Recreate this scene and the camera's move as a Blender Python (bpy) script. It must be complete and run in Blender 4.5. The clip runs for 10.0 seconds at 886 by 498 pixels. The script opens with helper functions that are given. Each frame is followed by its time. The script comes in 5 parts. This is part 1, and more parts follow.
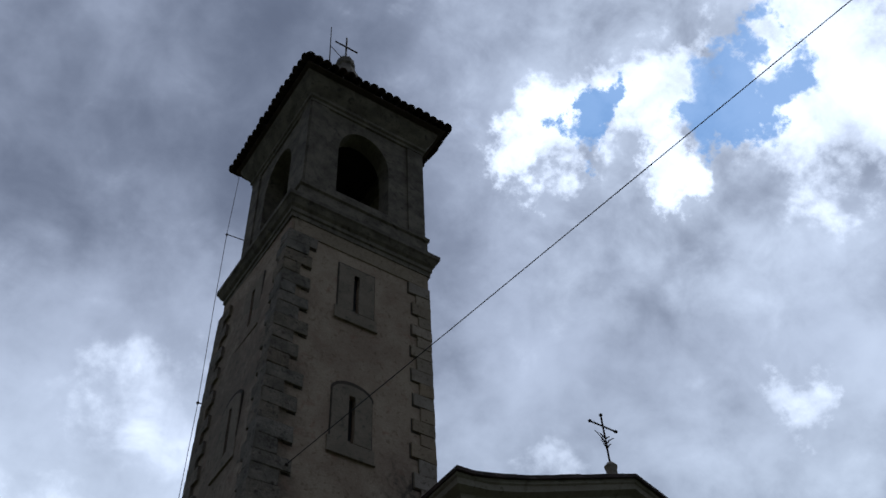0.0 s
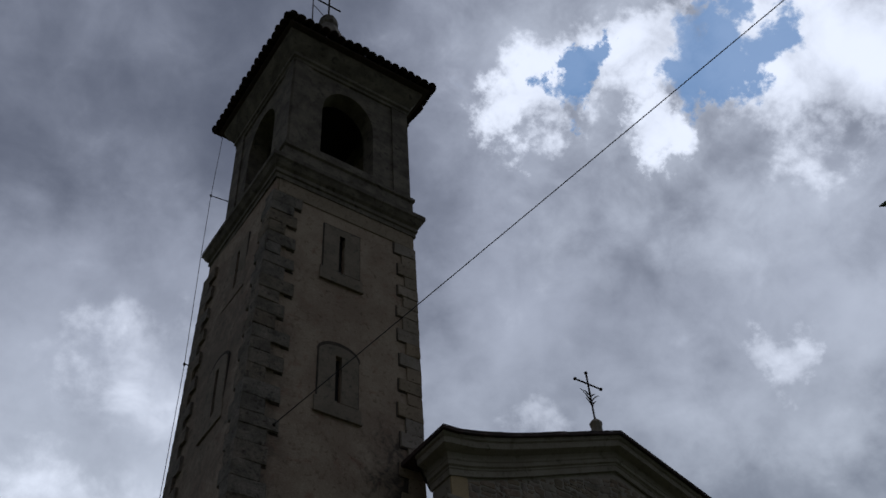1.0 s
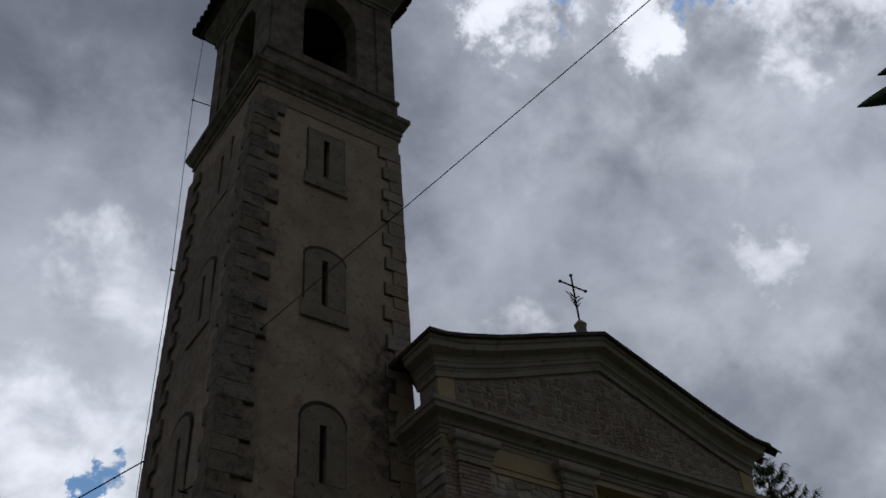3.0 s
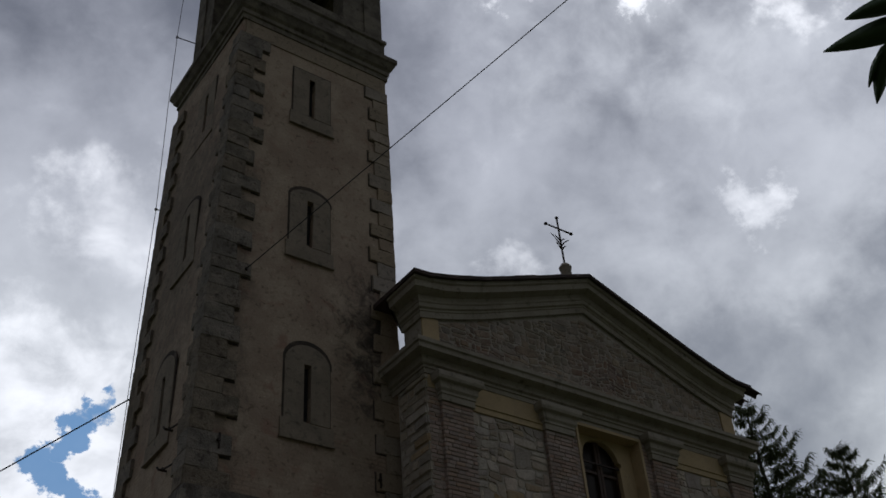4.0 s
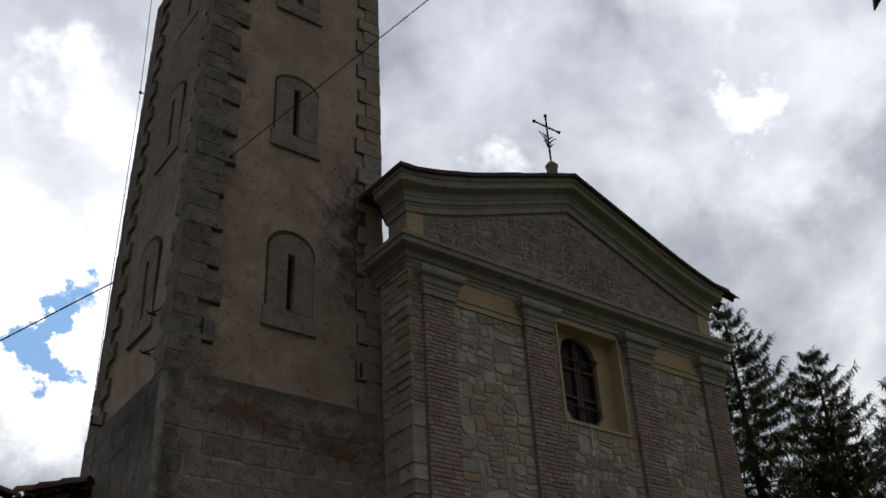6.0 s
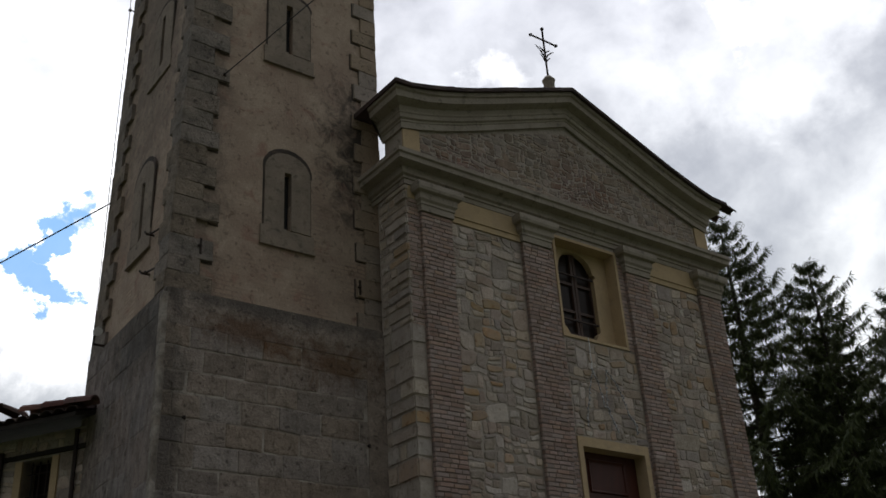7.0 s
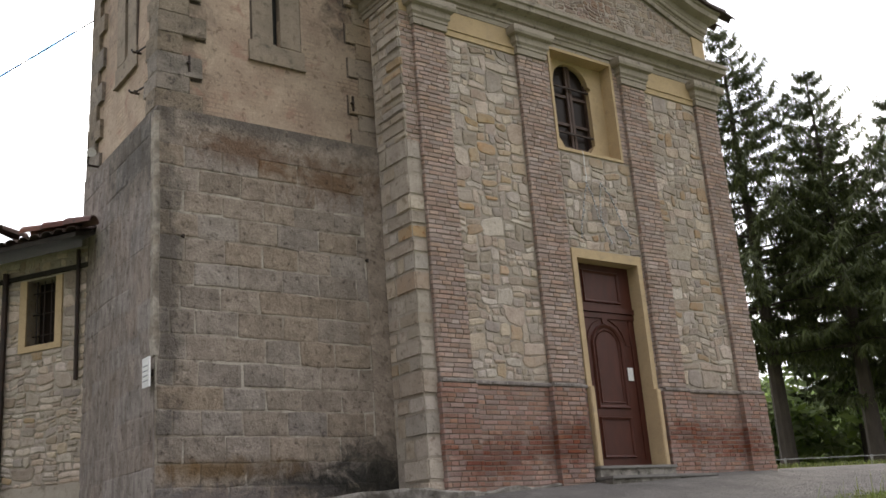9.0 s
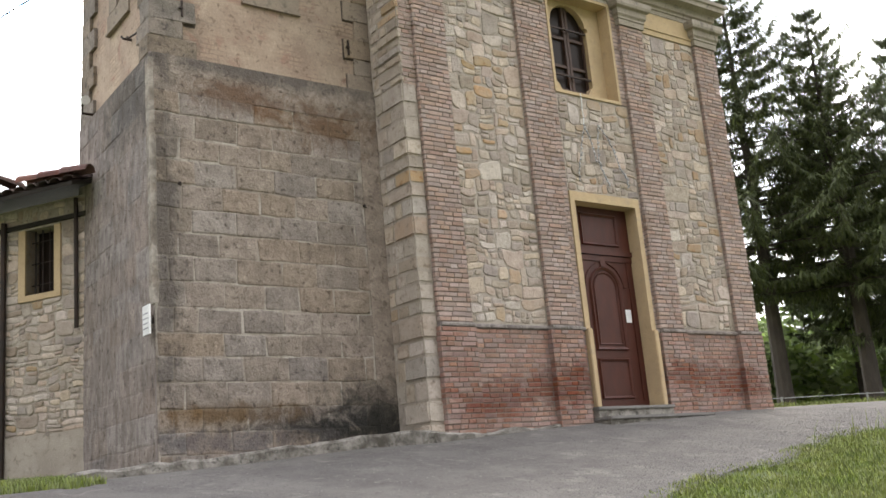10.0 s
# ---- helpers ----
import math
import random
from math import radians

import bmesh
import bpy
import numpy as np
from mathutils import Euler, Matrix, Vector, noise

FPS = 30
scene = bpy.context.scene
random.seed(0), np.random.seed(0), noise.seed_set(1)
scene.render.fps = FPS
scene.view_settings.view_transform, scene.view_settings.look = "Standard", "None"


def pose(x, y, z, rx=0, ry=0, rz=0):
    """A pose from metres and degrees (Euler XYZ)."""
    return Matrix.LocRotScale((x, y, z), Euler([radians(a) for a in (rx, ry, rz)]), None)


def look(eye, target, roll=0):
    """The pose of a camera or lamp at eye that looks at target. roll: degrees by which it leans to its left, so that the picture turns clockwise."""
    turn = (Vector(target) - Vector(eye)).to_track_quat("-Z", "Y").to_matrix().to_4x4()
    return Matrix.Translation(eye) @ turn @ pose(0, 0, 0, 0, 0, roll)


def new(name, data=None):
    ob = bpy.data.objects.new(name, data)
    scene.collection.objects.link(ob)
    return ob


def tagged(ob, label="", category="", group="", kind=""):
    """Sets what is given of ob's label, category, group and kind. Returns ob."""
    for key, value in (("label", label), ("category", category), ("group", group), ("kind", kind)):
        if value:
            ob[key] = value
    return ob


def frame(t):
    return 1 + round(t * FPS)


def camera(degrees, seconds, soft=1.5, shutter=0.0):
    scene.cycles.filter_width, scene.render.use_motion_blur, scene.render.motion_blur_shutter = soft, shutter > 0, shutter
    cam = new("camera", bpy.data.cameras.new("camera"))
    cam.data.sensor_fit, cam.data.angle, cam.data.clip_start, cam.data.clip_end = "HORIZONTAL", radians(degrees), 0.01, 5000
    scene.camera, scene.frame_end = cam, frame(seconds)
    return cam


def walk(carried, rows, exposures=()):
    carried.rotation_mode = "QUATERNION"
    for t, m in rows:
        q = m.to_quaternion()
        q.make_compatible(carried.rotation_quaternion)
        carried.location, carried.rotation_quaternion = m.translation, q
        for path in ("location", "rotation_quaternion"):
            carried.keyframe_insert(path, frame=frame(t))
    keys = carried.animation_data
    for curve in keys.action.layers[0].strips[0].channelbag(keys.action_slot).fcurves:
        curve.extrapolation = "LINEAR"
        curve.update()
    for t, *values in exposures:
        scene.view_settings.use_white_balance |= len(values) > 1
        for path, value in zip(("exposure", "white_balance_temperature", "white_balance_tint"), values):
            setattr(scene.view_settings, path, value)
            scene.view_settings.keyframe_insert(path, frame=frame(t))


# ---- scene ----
cam = camera(46.99, 10.0, soft=1.6)
PATH = [
    (0.0, pose(-0.071, 0.047, 1.55, 138.58, 2.12, -33.45)),
    (0.5, pose(-0.071, 0.047, 1.55, 137.35, 2.45, -33.69)),
    (1.0, pose(-0.071, 0.047, 1.55, 136.32, 2.98, -33.73)),
    (1.5, pose(-0.071, 0.046, 1.55, 135.55, 3.28, -33.00)),
    (2.0, pose(-0.072, 0.045, 1.55, 134.67, 3.42, -32.54)),
    (2.5, pose(-0.071, 0.047, 1.55, 132.71, 3.68, -33.49)),
    (4.0, pose(0, 0, 1.55, 127.57, 3.83, -34.76)),
    (4.5, pose(0, 0, 1.55, 125.58, 3.97, -35.67)),
    (5.0, pose(0, 0, 1.55, 124.49, 3.52, -36.10)),
    (5.5, pose(0, 0, 1.55, 123.32, 2.70, -36.55)),
    (7.0, pose(0, 0, 1.55, 116.90, 3.41, -36.32)),
    (7.5, pose(0, 0, 1.55, 114.20, 3.28, -36.11)),
    (8.0, pose(0, 0, 1.55, 110.87, 3.92, -36.08)),
    (8.5, pose(0, 0, 1.55, 108.69, 3.88, -36.17)),
    (9.0, pose(0, 0, 1.55, 106.55, 4.38, -36.26)),
    (9.5, pose(0, 0, 1.55, 104.16, 5.05, -36.23)),
    (10.0, pose(0, 0, 1.55, 103.44, 5.04, -36.20)),
]
EXPOSURES = [(0.0, -0.58, 5500, 8), (0.5, -1.0, 5650, 10), (2.5, -0.98, 6050, 10), (4.5, -0.60, 6330, 9), (5.5, -0.28, 6480, 9), (7.0, 0.27, 6620, 9), (7.5, 0.35, 6700, 10), (8.0, 0.62, 6680, 10), (8.4, 1.3, 7000, 10), (9.0, 2.2, 6950, 12), (9.5, 2.55, 6920, 12), (10.0, 2.82, 6920, 11)]
walk(cam, PATH, EXPOSURES)

# ---- world and sun ----
SUN_WAY = Vector((0.50, 0.22, 0.84)).normalized()
world = bpy.data.worlds.new("world")
scene.world = world
world.use_nodes = True


class Net:
    """Short hand for a node tree."""

    def __init__(self, tree):
        self.tree, self.nodes, self.links = tree, tree.nodes, tree.links

    def add(self, kind, **inputs):
        n = self.nodes.new(kind)
        for key, value in inputs.items():
            self.put(n, key, value)
        return n

    def put(self, n, key, value):
        sock = n.inputs[int(key[1:])] if key[0] == "i" and key[1:].isdigit() else n.inputs[key.replace("_", " ")]
        if isinstance(value, bpy.types.NodeSocket):
            self.links.new(value, sock)
        else:
            sock.default_value = value

    def math(self, op, a, b=0.0, clamp=False):
        n = self.nodes.new("ShaderNodeMath")
        n.operation, n.use_clamp = op, clamp
        self.put(n, "i0", a), self.put(n, "i1", b)
        return n.outputs[0]

    def vmath(self, op, a, b=(0, 0, 0)):
        n = self.nodes.new("ShaderNodeVectorMath")
        n.operation = op
        self.put(n, "i0", a), self.put(n, "i1", b)
        return n.outputs["Value"] if op == "DOT_PRODUCT" else n.outputs[0]

    def smooth(self, v, lo, hi, a=0.0, b=1.0):
        n = self.nodes.new("ShaderNodeMapRange")
        n.interpolation_type = "SMOOTHSTEP"
        for k, w in enumerate((v, lo, hi, a, b)):
            self.put(n, "i%d" % k, w)
        return n.outputs[0]

    def noise(self, vec, scale, detail=5.0, rough=0.55, distort=0.0):
        n = self.add("ShaderNodeTexNoise", Scale=scale, Detail=detail, Roughness=rough, Distortion=distort)
        if vec is not None:
            self.links.new(vec, n.inputs["Vector"])
        return n.outputs[0]

    def mix(self, f, a, b, blend="MIX"):
        n = self.nodes.new("ShaderNodeMix")
        n.data_type, n.blend_type = "RGBA", blend
        self.put(n, "i0", f), self.put(n, "i6", a), self.put(n, "i7", b)
        return n.outputs[2]


def col(r, g, b):
    return (r, g, b, 1.0)


def build_sky():
    net = Net(world.node_tree)
    net.nodes.clear()
    sky = net.nodes.new("ShaderNodeTexSky")
    sky.sky_type, sky.sun_disc = "NISHITA", False
    sky.sun_elevation = math.asin(SUN_WAY.z)
    sky.sun_rotation = math.atan2(SUN_WAY.x, SUN_WAY.y)
    way = net.add("ShaderNodeTexCoord").outputs["Generated"]
    # clouds, a little flattened towards the horizon
    high = net.add("ShaderNodeSeparateXYZ", Vector=way).outputs[2]
    flat = net.vmath("MULTIPLY", way, (1.0, 1.0, 1.15))
    big = net.noise(flat, 2.6, 5.0, 0.5, 0.3)
    mid = net.noise(flat, 6.5, 8.0, 0.52, 0.25)
    fine = net.noise(flat, 17.0, 8.0, 0.58, 0.3)

    swirl = net.add("ShaderNodeTexNoise", Scale=9.0, Detail=8.0, Roughness=0.62, Vector=flat).outputs["Color"]
    bent = net.vmath("NORMALIZE", net.vmath("ADD", way, net.vmath("MULTIPLY", net.vmath("SUBTRACT", swirl, (0.539, 0.56, 0.419)), (0.23, 0.23, 0.23))))

    def lobe(x, y, zz, near, far):
        return net.smooth(net.vmath("DOT_PRODUCT", bent, tuple(Vector((x, y, zz)).normalized())), math.cos(radians(far)), math.cos(radians(near)))

    rag = net.math("ADD", net.math("MULTIPLY", mid, 0.45), net.math("MULTIPLY", fine, 0.55))
    # thin, bright cloud round the sun and low in the north-west
    glow = net.math("MULTIPLY", lobe(0.205, 0.862, 0.462, 3, 11), 0.8)
    for x, y, z, near, far in ((0.401, 0.416, 0.821, 0.4, 3.0), (0.428, 0.379, 0.82, 0.8, 3.8), (0.478, 0.311, 0.821, 0.5, 4.2), (0.50, 0.285, 0.815, 0.5, 4.0), (0.530, 0.327, 0.786, 0.1, 2.2), (0.590, 0.185, 0.79, 2.0, 7.0)):
        glow = net.math("MAXIMUM", glow, lobe(x, y, z, near, far))
    for x, y, z, near, far in ((0.20, 0.745, 0.636, 0.2, 5.5), (0.688, 0.39, 0.612, 0.1, 2.2), (0.55, 0.575, 0.605, 0.2, 3.5)):
        glow = net.math("MAXIMUM", glow, net.math("MULTIPLY", lobe(x, y, z, near, far), 0.55))
    thin = net.smooth(net.math("ADD", rag, net.math("MULTIPLY", glow, 0.44)), 0.58, 1.02)
    soft_glow = net.math("MULTIPLY", lobe(0.50, 0.27, 0.82, 3, 18), 1.4)
    for x, y, z, near, far, k in ((0.20, 0.75, 0.63, 2, 14, 1.7), (0.55, 0.575, 0.605, 2, 13, 1.9), (0.69, 0.39, 0.61, 1, 8, 1.3)):
        soft_glow = net.math("MAXIMUM", soft_glow, net.math("MULTIPLY", lobe(x, y, z, near, far), k))
    body = net.math("ADD", net.math("MULTIPLY", big, 0.5), net.math("MULTIPLY", net.math("ADD", net.math("MULTIPLY", mid, 0.7), net.math("MULTIPLY", fine, 0.3)), 0.5))
    body = net.math("ADD", net.math("MULTIPLY", net.math("SUBTRACT", body, 0.5), 1.45), 0.5)
    grey = net.smooth(net.math("ADD", body, net.math("MULTIPLY", soft_glow, 0.095)), 0.31, 0.80)
    shade = net.mix(grey, col(2.2, 2.4, 3.0), col(7.2, 7.5, 8.4))
    low = net.smooth(high, 0.28, 0.78, 2.1, 1.0)
    shade = net.mix(1.0, shade, net.add("ShaderNodeCombineXYZ", X=net.math("MULTIPLY", low, 1.0), Y=net.math("MULTIPLY", low, 0.985), Z=net.math("POWER", low, 0.85)).outputs[0], "MULTIPLY")
    halo = net.math("MULTIPLY", lobe(0.52, 0.26, 0.81, 1, 17), net.smooth(rag, 0.36, 0.66, 0.25, 1.0))
    shade = net.mix(net.math("MULTIPLY", halo, 0.55), shade, col(13.5, 13.8, 14.6))
    cloud = net.mix(net.math("MULTIPLY", thin, 0.9), shade, col(19, 19, 19.8))
    gap = net.math("MAXIMUM", net.math("MAXIMUM", lobe(0.455, 0.353, 0.818, 0.3, 2.6), lobe(0.531, 0.250, 0.808, 0.8, 4.2)), net.math("MAXIMUM", lobe(0.226, 0.868, 0.442, 0.2, 2.5), lobe(0.238, 0.845, 0.48, 0.1, 1.9)))
    hole = net.smooth(net.math("ADD", gap, net.math("MULTIPLY", net.math("SUBTRACT", rag, 0.5), 3.2)), 0.45, 0.85)
    blue = net.mix(0.8, sky.outputs[0], col(1.5, 4.5, 9.2))
    dim = net.smooth(net.vmath("DOT_PRODUCT", way, (0.2, 0.2, 0.959)), 0.0, 0.74, 0.10, 1.0)
    final = net.mix(1.0, net.mix(net.math("MULTIPLY", hole, 0.9), cloud, blue), dim, "MULTIPLY")
    bg = net.add("ShaderNodeBackground", Color=final, Strength=0.1)
    net.links.new(bg.outputs[0], net.add("ShaderNodeOutputWorld").inputs[0])


build_sky()
sun_data = bpy.data.lights.new("sun", "SUN")
sun_data.energy, sun_data.angle, sun_data.color = 0.5, radians(20), (1.0, 0.96, 0.9)
sun = new("sun", sun_data)
sun.matrix_world = look(SUN_WAY * 60, (0, 0, 0))

# ---- materials ----


def material(name, base, other, scale=3.0, fine=40.0, rough=0.85, bump=0.3, vary=0.0, spots=None, streak=0.0, island=False, metal=0.0, spec=0.3, contrast=0.25, stain_and_shade=(), courses=0.0, hue=0.014, pits=0.0):
    """base/other: two tones mixed by a broad noise; fine grain and bump at a small scale; vary: piece to piece; spots: third tone in stains."""
    m = bpy.data.materials.new(name)
    m.use_nodes = True
    net = Net(m.node_tree)
    bsdf = net.nodes["Principled BSDF"]
    geo = net.add("ShaderNodeNewGeometry")
    pos = geo.outputs["Position"]
    stretch = net.vmath("MULTIPLY", pos, (1.0, 1.0, 0.4)) if streak else pos
    broad = net.noise(stretch, scale, 6.0, 0.6, 0.3)
    grain = net.noise(pos, fine, 6.0, 0.65)
    c = net.mix(net.smooth(broad, 0.5 - contrast, 0.5 + contrast), base, other)
    if spots:
        patch = net.smooth(net.noise(stretch, scale * 2.3, 7.0, 0.62, 0.6), 0.55, 0.70)
        c = net.mix(net.math("MULTIPLY", patch, 0.8), c, spots)
    for place, reach, tone, strength in stain_and_shade:
        off = net.vmath("SUBTRACT", pos, tuple(place))
        off = net.vmath("DIVIDE", off, tuple(reach))
        away = net.math("SQRT", net.vmath("DOT_PRODUCT", off, off))
        ragged = net.math("ADD", away, net.math("MULTIPLY", net.math("SUBTRACT", net.noise(pos, 3.4, 8.0, 0.72, 0.8), 0.5), 3.0))
        c = net.mix(net.smooth(ragged, 0.15, 1.25, strength, 0.0), c, tone)
    if courses:
        xyz = net.add("ShaderNodeSeparateXYZ", Vector=pos)
        flat = net.add("ShaderNodeCombineXYZ", X=net.math("ADD", xyz.outputs[0], xyz.outputs[1]), Y=xyz.outputs[2]).outputs[0]
        bend = net.add("ShaderNodeTexNoise", Scale=6.0, Detail=4.0, Roughness=0.6, Vector=pos).outputs["Color"]
        flat = net.vmath("ADD", flat, net.vmath("MULTIPLY", bend, (0.09, 0.05, 0.0)))
        tex = net.add("ShaderNodeTexBrick", Vector=flat, Scale=1.0, Mortar_Size=0.012, Brick_Width=0.26, Row_Height=0.07, Color1=col(0.92, 0.92, 0.92), Color2=col(1.15, 1.1, 1.05), Mortar=col(0.72, 0.70, 0.68))
        bare = net.smooth(net.noise(pos, 1.1, 6.0, 0.65), 0.46, 0.60, 0.0, courses)
        bare = net.math("MULTIPLY", bare, net.smooth(net.math("ADD", xyz.outputs[2], net.noise(pos, 1.6, 5.0, 0.6)), 8.9, 10.2, 1.0, 0.08))
        c = net.mix(bare, c, tex.outputs[0], "MULTIPLY")
    if pits:
        dent = net.smooth(net.noise(pos, 11.0, 8.0, 0.62, 0.4), 0.54, 0.70)
        pale = net.smooth(net.noise(pos, 19.0, 8.0, 0.6, 0.2), 0.58, 0.72)
        c = net.mix(net.math("MULTIPLY", dent, pits), c, net.mix(1.0, c, col(0.42, 0.40, 0.38), "MULTIPLY"))
        c = net.mix(net.math("MULTIPLY", pale, pits * 0.6), c, net.mix(1.0, c, col(1.5, 1.5, 1.5), "MULTIPLY"))
    if pits > 0.6:
        speck = net.smooth(net.noise(pos, 48.0, 3.0, 0.6, 0.2), 0.62, 0.70)
        c = net.mix(net.math("MULTIPLY", speck, pits * 0.55), c, net.mix(1.0, c, col(1.9, 1.9, 1.85), "MULTIPLY"))
    c = net.mix(0.55, c, net.mix(grain, col(0.45, 0.45, 0.45), col(1.5, 1.5, 1.5)), "MULTIPLY")
    if vary:
        rnd = geo.outputs["Random Per Island"] if island else net.add("ShaderNodeObjectInfo").outputs["Random"]
        lift = net.math("ADD", net.math("MULTIPLY", rnd, 2 * vary), 1.0 - vary)
        hsv = net.add("ShaderNodeHueSaturation", Color=c, Value=lift)
        net.put(hsv, "Hue", net.math("ADD", net.math("MULTIPLY", net.math("FRACT", net.math("MULTIPLY", rnd, 7.31)), hue), 0.5 - hue / 2))
        net.put(hsv, "Saturation", net.math("ADD", net.math("MULTIPLY", net.math("FRACT", net.math("MULTIPLY", rnd, 13.7)), 0.45), 0.75))
        c = hsv.outputs[0]
    net.links.new(c, bsdf.inputs["Base Color"])
    net.put(bsdf, "Roughness", net.smooth(grain, 0.2, 0.8, rough - 0.08, min(1.0, rough + 0.08)))
    bsdf.inputs["Metallic"].default_value, bsdf.inputs["Specular IOR Level"].default_value = metal, spec
    if bump:
        b = net.add("ShaderNodeBump", Strength=bump, Distance=0.02, Height=net.math("ADD", net.math("MULTIPLY", grain, 0.6), net.math("MULTIPLY", broad, 0.6)))
        net.links.new(b.outputs[0], bsdf.inputs["Normal"])
    return m


M_MORTAR = material("mortar", col(0.31, 0.268, 0.218), col(0.40, 0.352, 0.29), 2.4, 60, 0.95, 0.8, spots=col(0.22, 0.185, 0.15), pits=0.5)
# mortar darkened so its colour carries the shadow between the bricks
M_RAKED_SHADE = material("shadowed_joint", col(0.15, 0.12, 0.098), col(0.23, 0.19, 0.158), 2.0, 60, 0.95, 0.6)
M_BRICK = material("brick", col(0.30, 0.215, 0.172), col(0.375, 0.283, 0.235), 1.5, 50, 0.9, 0.5, vary=0.20, spots=col(0.346, 0.272, 0.228), pits=0.35)
M_BRICK_J = material("brick_joined", col(0.30, 0.215, 0.172), col(0.375, 0.283, 0.235), 1.5, 50, 0.9, 0.5, vary=0.20, spots=col(0.346, 0.272, 0.228), island=True, pits=0.35)
RUST = col(0.15, 0.055, 0.033)
RED = [((9.95, 10.9, 2.92), (1.1, 1.0, 0.32), RUST, 0.95), ((9.0, 10.9, 2.68), (1.0, 1.0, 0.26), RUST, 0.92), ((10.55, 10.9, 2.95), (0.5, 1.0, 0.45), RUST, 0.95), ((13.2, 10.9, 3.05), (0.95, 1.0, 0.32), RUST, 0.95), ((14.3, 10.9, 2.92), (1.1, 1.0, 0.32), RUST, 0.95)]
M_BRICK_BASE = material("plinth_brick", col(0.255, 0.150, 0.115), col(0.33, 0.22, 0.175), 1.5, 50, 0.9, 0.6, vary=0.18, spots=col(0.27, 0.215, 0.18), stain_and_shade=RED, pits=0.5)
M_BRICK_BASE_J = material("plinth_brick_joined", col(0.255, 0.150, 0.115), col(0.33, 0.22, 0.175), 1.5, 50, 0.9, 0.6, vary=0.18, spots=col(0.27, 0.215, 0.18), stain_and_shade=RED, island=True, pits=0.5)
M_STONE = material("rubble_stone", col(0.335, 0.272, 0.216), col(0.46, 0.388, 0.316), 3.2, 30, 0.92, 1.2, vary=0.28, hue=0.022, spots=col(0.275, 0.216, 0.165), pits=0.5)
M_STONE_J = material("rubble_stone_joined", col(0.335, 0.272, 0.216), col(0.46, 0.388, 0.316), 3.2, 30, 0.92, 1.2, vary=0.28, hue=0.022, spots=col(0.275, 0.216, 0.165), island=True, pits=0.5)
PATCH = [((11.9, 11.0, 10.7), (0.9, 1.0, 0.5), col(0.17, 0.085, 0.065), 0.55), ((9.2, 11.0, 10.4), (0.8, 1.0, 0.4), col(0.17, 0.09, 0.07), 0.5), ((10.6, 11.0, 10.9), (0.7, 1.0, 0.5), col(0.20, 0.175, 0.135), 0.5)]
M_PEDIMENT_STONE = material("pediment_stone", col(0.225, 0.178, 0.138), col(0.345, 0.28, 0.216), 3.0, 30, 0.93, 0.8, vary=0.24, hue=0.02, spots=col(0.14, 0.10, 0.08), island=True, pits=0.7, stain_and_shade=PATCH)
M_OCHRE = material("ochre_stone", col(0.41, 0.285, 0.17), col(0.38, 0.295, 0.21), 5, 30, 0.92, 0.8, vary=0.14, spots=col(0.27, 0.14, 0.076), pits=0.5)
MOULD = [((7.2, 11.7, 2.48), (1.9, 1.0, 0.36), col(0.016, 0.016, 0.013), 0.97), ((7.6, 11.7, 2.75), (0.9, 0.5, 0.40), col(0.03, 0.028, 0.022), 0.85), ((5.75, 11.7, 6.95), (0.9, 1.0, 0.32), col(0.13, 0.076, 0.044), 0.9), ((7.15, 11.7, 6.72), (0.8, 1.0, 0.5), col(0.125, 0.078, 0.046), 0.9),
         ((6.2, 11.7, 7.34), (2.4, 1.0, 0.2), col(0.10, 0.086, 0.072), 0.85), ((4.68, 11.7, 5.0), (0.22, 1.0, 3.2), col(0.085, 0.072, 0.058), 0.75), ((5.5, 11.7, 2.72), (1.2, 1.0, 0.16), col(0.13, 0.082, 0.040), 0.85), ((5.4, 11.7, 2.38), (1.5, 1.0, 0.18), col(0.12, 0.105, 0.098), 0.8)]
M_ASHLAR = material("weathered_ashlar", col(0.20, 0.163, 0.130), col(0.302, 0.252, 0.202), 4.6, 26, 0.93, 1.8, vary=0.13, contrast=0.2, spots=col(0.11, 0.086, 0.066), stain_and_shade=MOULD, hue=0.004, pits=1.0)
M_JOINT = material("pale_joint", col(0.40, 0.36, 0.30), col(0.26, 0.218, 0.172), 2.4, 40, 0.95, 0.6, spots=col(0.18, 0.15, 0.12), stain_and_shade=MOULD, contrast=0.10, pits=0.5)
M_RENDER = material("streaked_render", col(0.158, 0.130, 0.112), col(0.28, 0.238, 0.206), 7.0, 40, 0.95, 1.2, contrast=0.2, vary=0.06, hue=0.004, streak=1, spots=col(0.34, 0.295, 0.255), pits=1.0, stain_and_shade=[((4.6, 12.6, 7.0), (1.0, 1.6, 0.8), col(0.05, 0.046, 0.036), 0.7)])
# the last entry paints the left face's shade into the plaster, up high
M_PLASTER = material("tower_plaster", col(0.44, 0.345, 0.255), col(0.32, 0.236, 0.175), 1.2, 28, 0.93, 0.8, contrast=0.18, spots=col(0.315, 0.195, 0.145), courses=0.7, pits=0.7, stain_and_shade=[((7.9, 11.9, 10.7), (0.95, 0.6, 1.5), col(0.03, 0.028, 0.025), 0.9), ((7.3, 11.9, 8.6), (0.9, 0.6, 1.3), col(0.07, 0.06, 0.05), 0.22), ((5.0, 11.9, 11.0), (0.5, 0.6, 5.0), col(0.09, 0.078, 0.063), 0.55), ((4.78, 13.5, 13.6), (0.22, 2.2, 4.6), col(0.15, 0.124, 0.098), 0.7)])
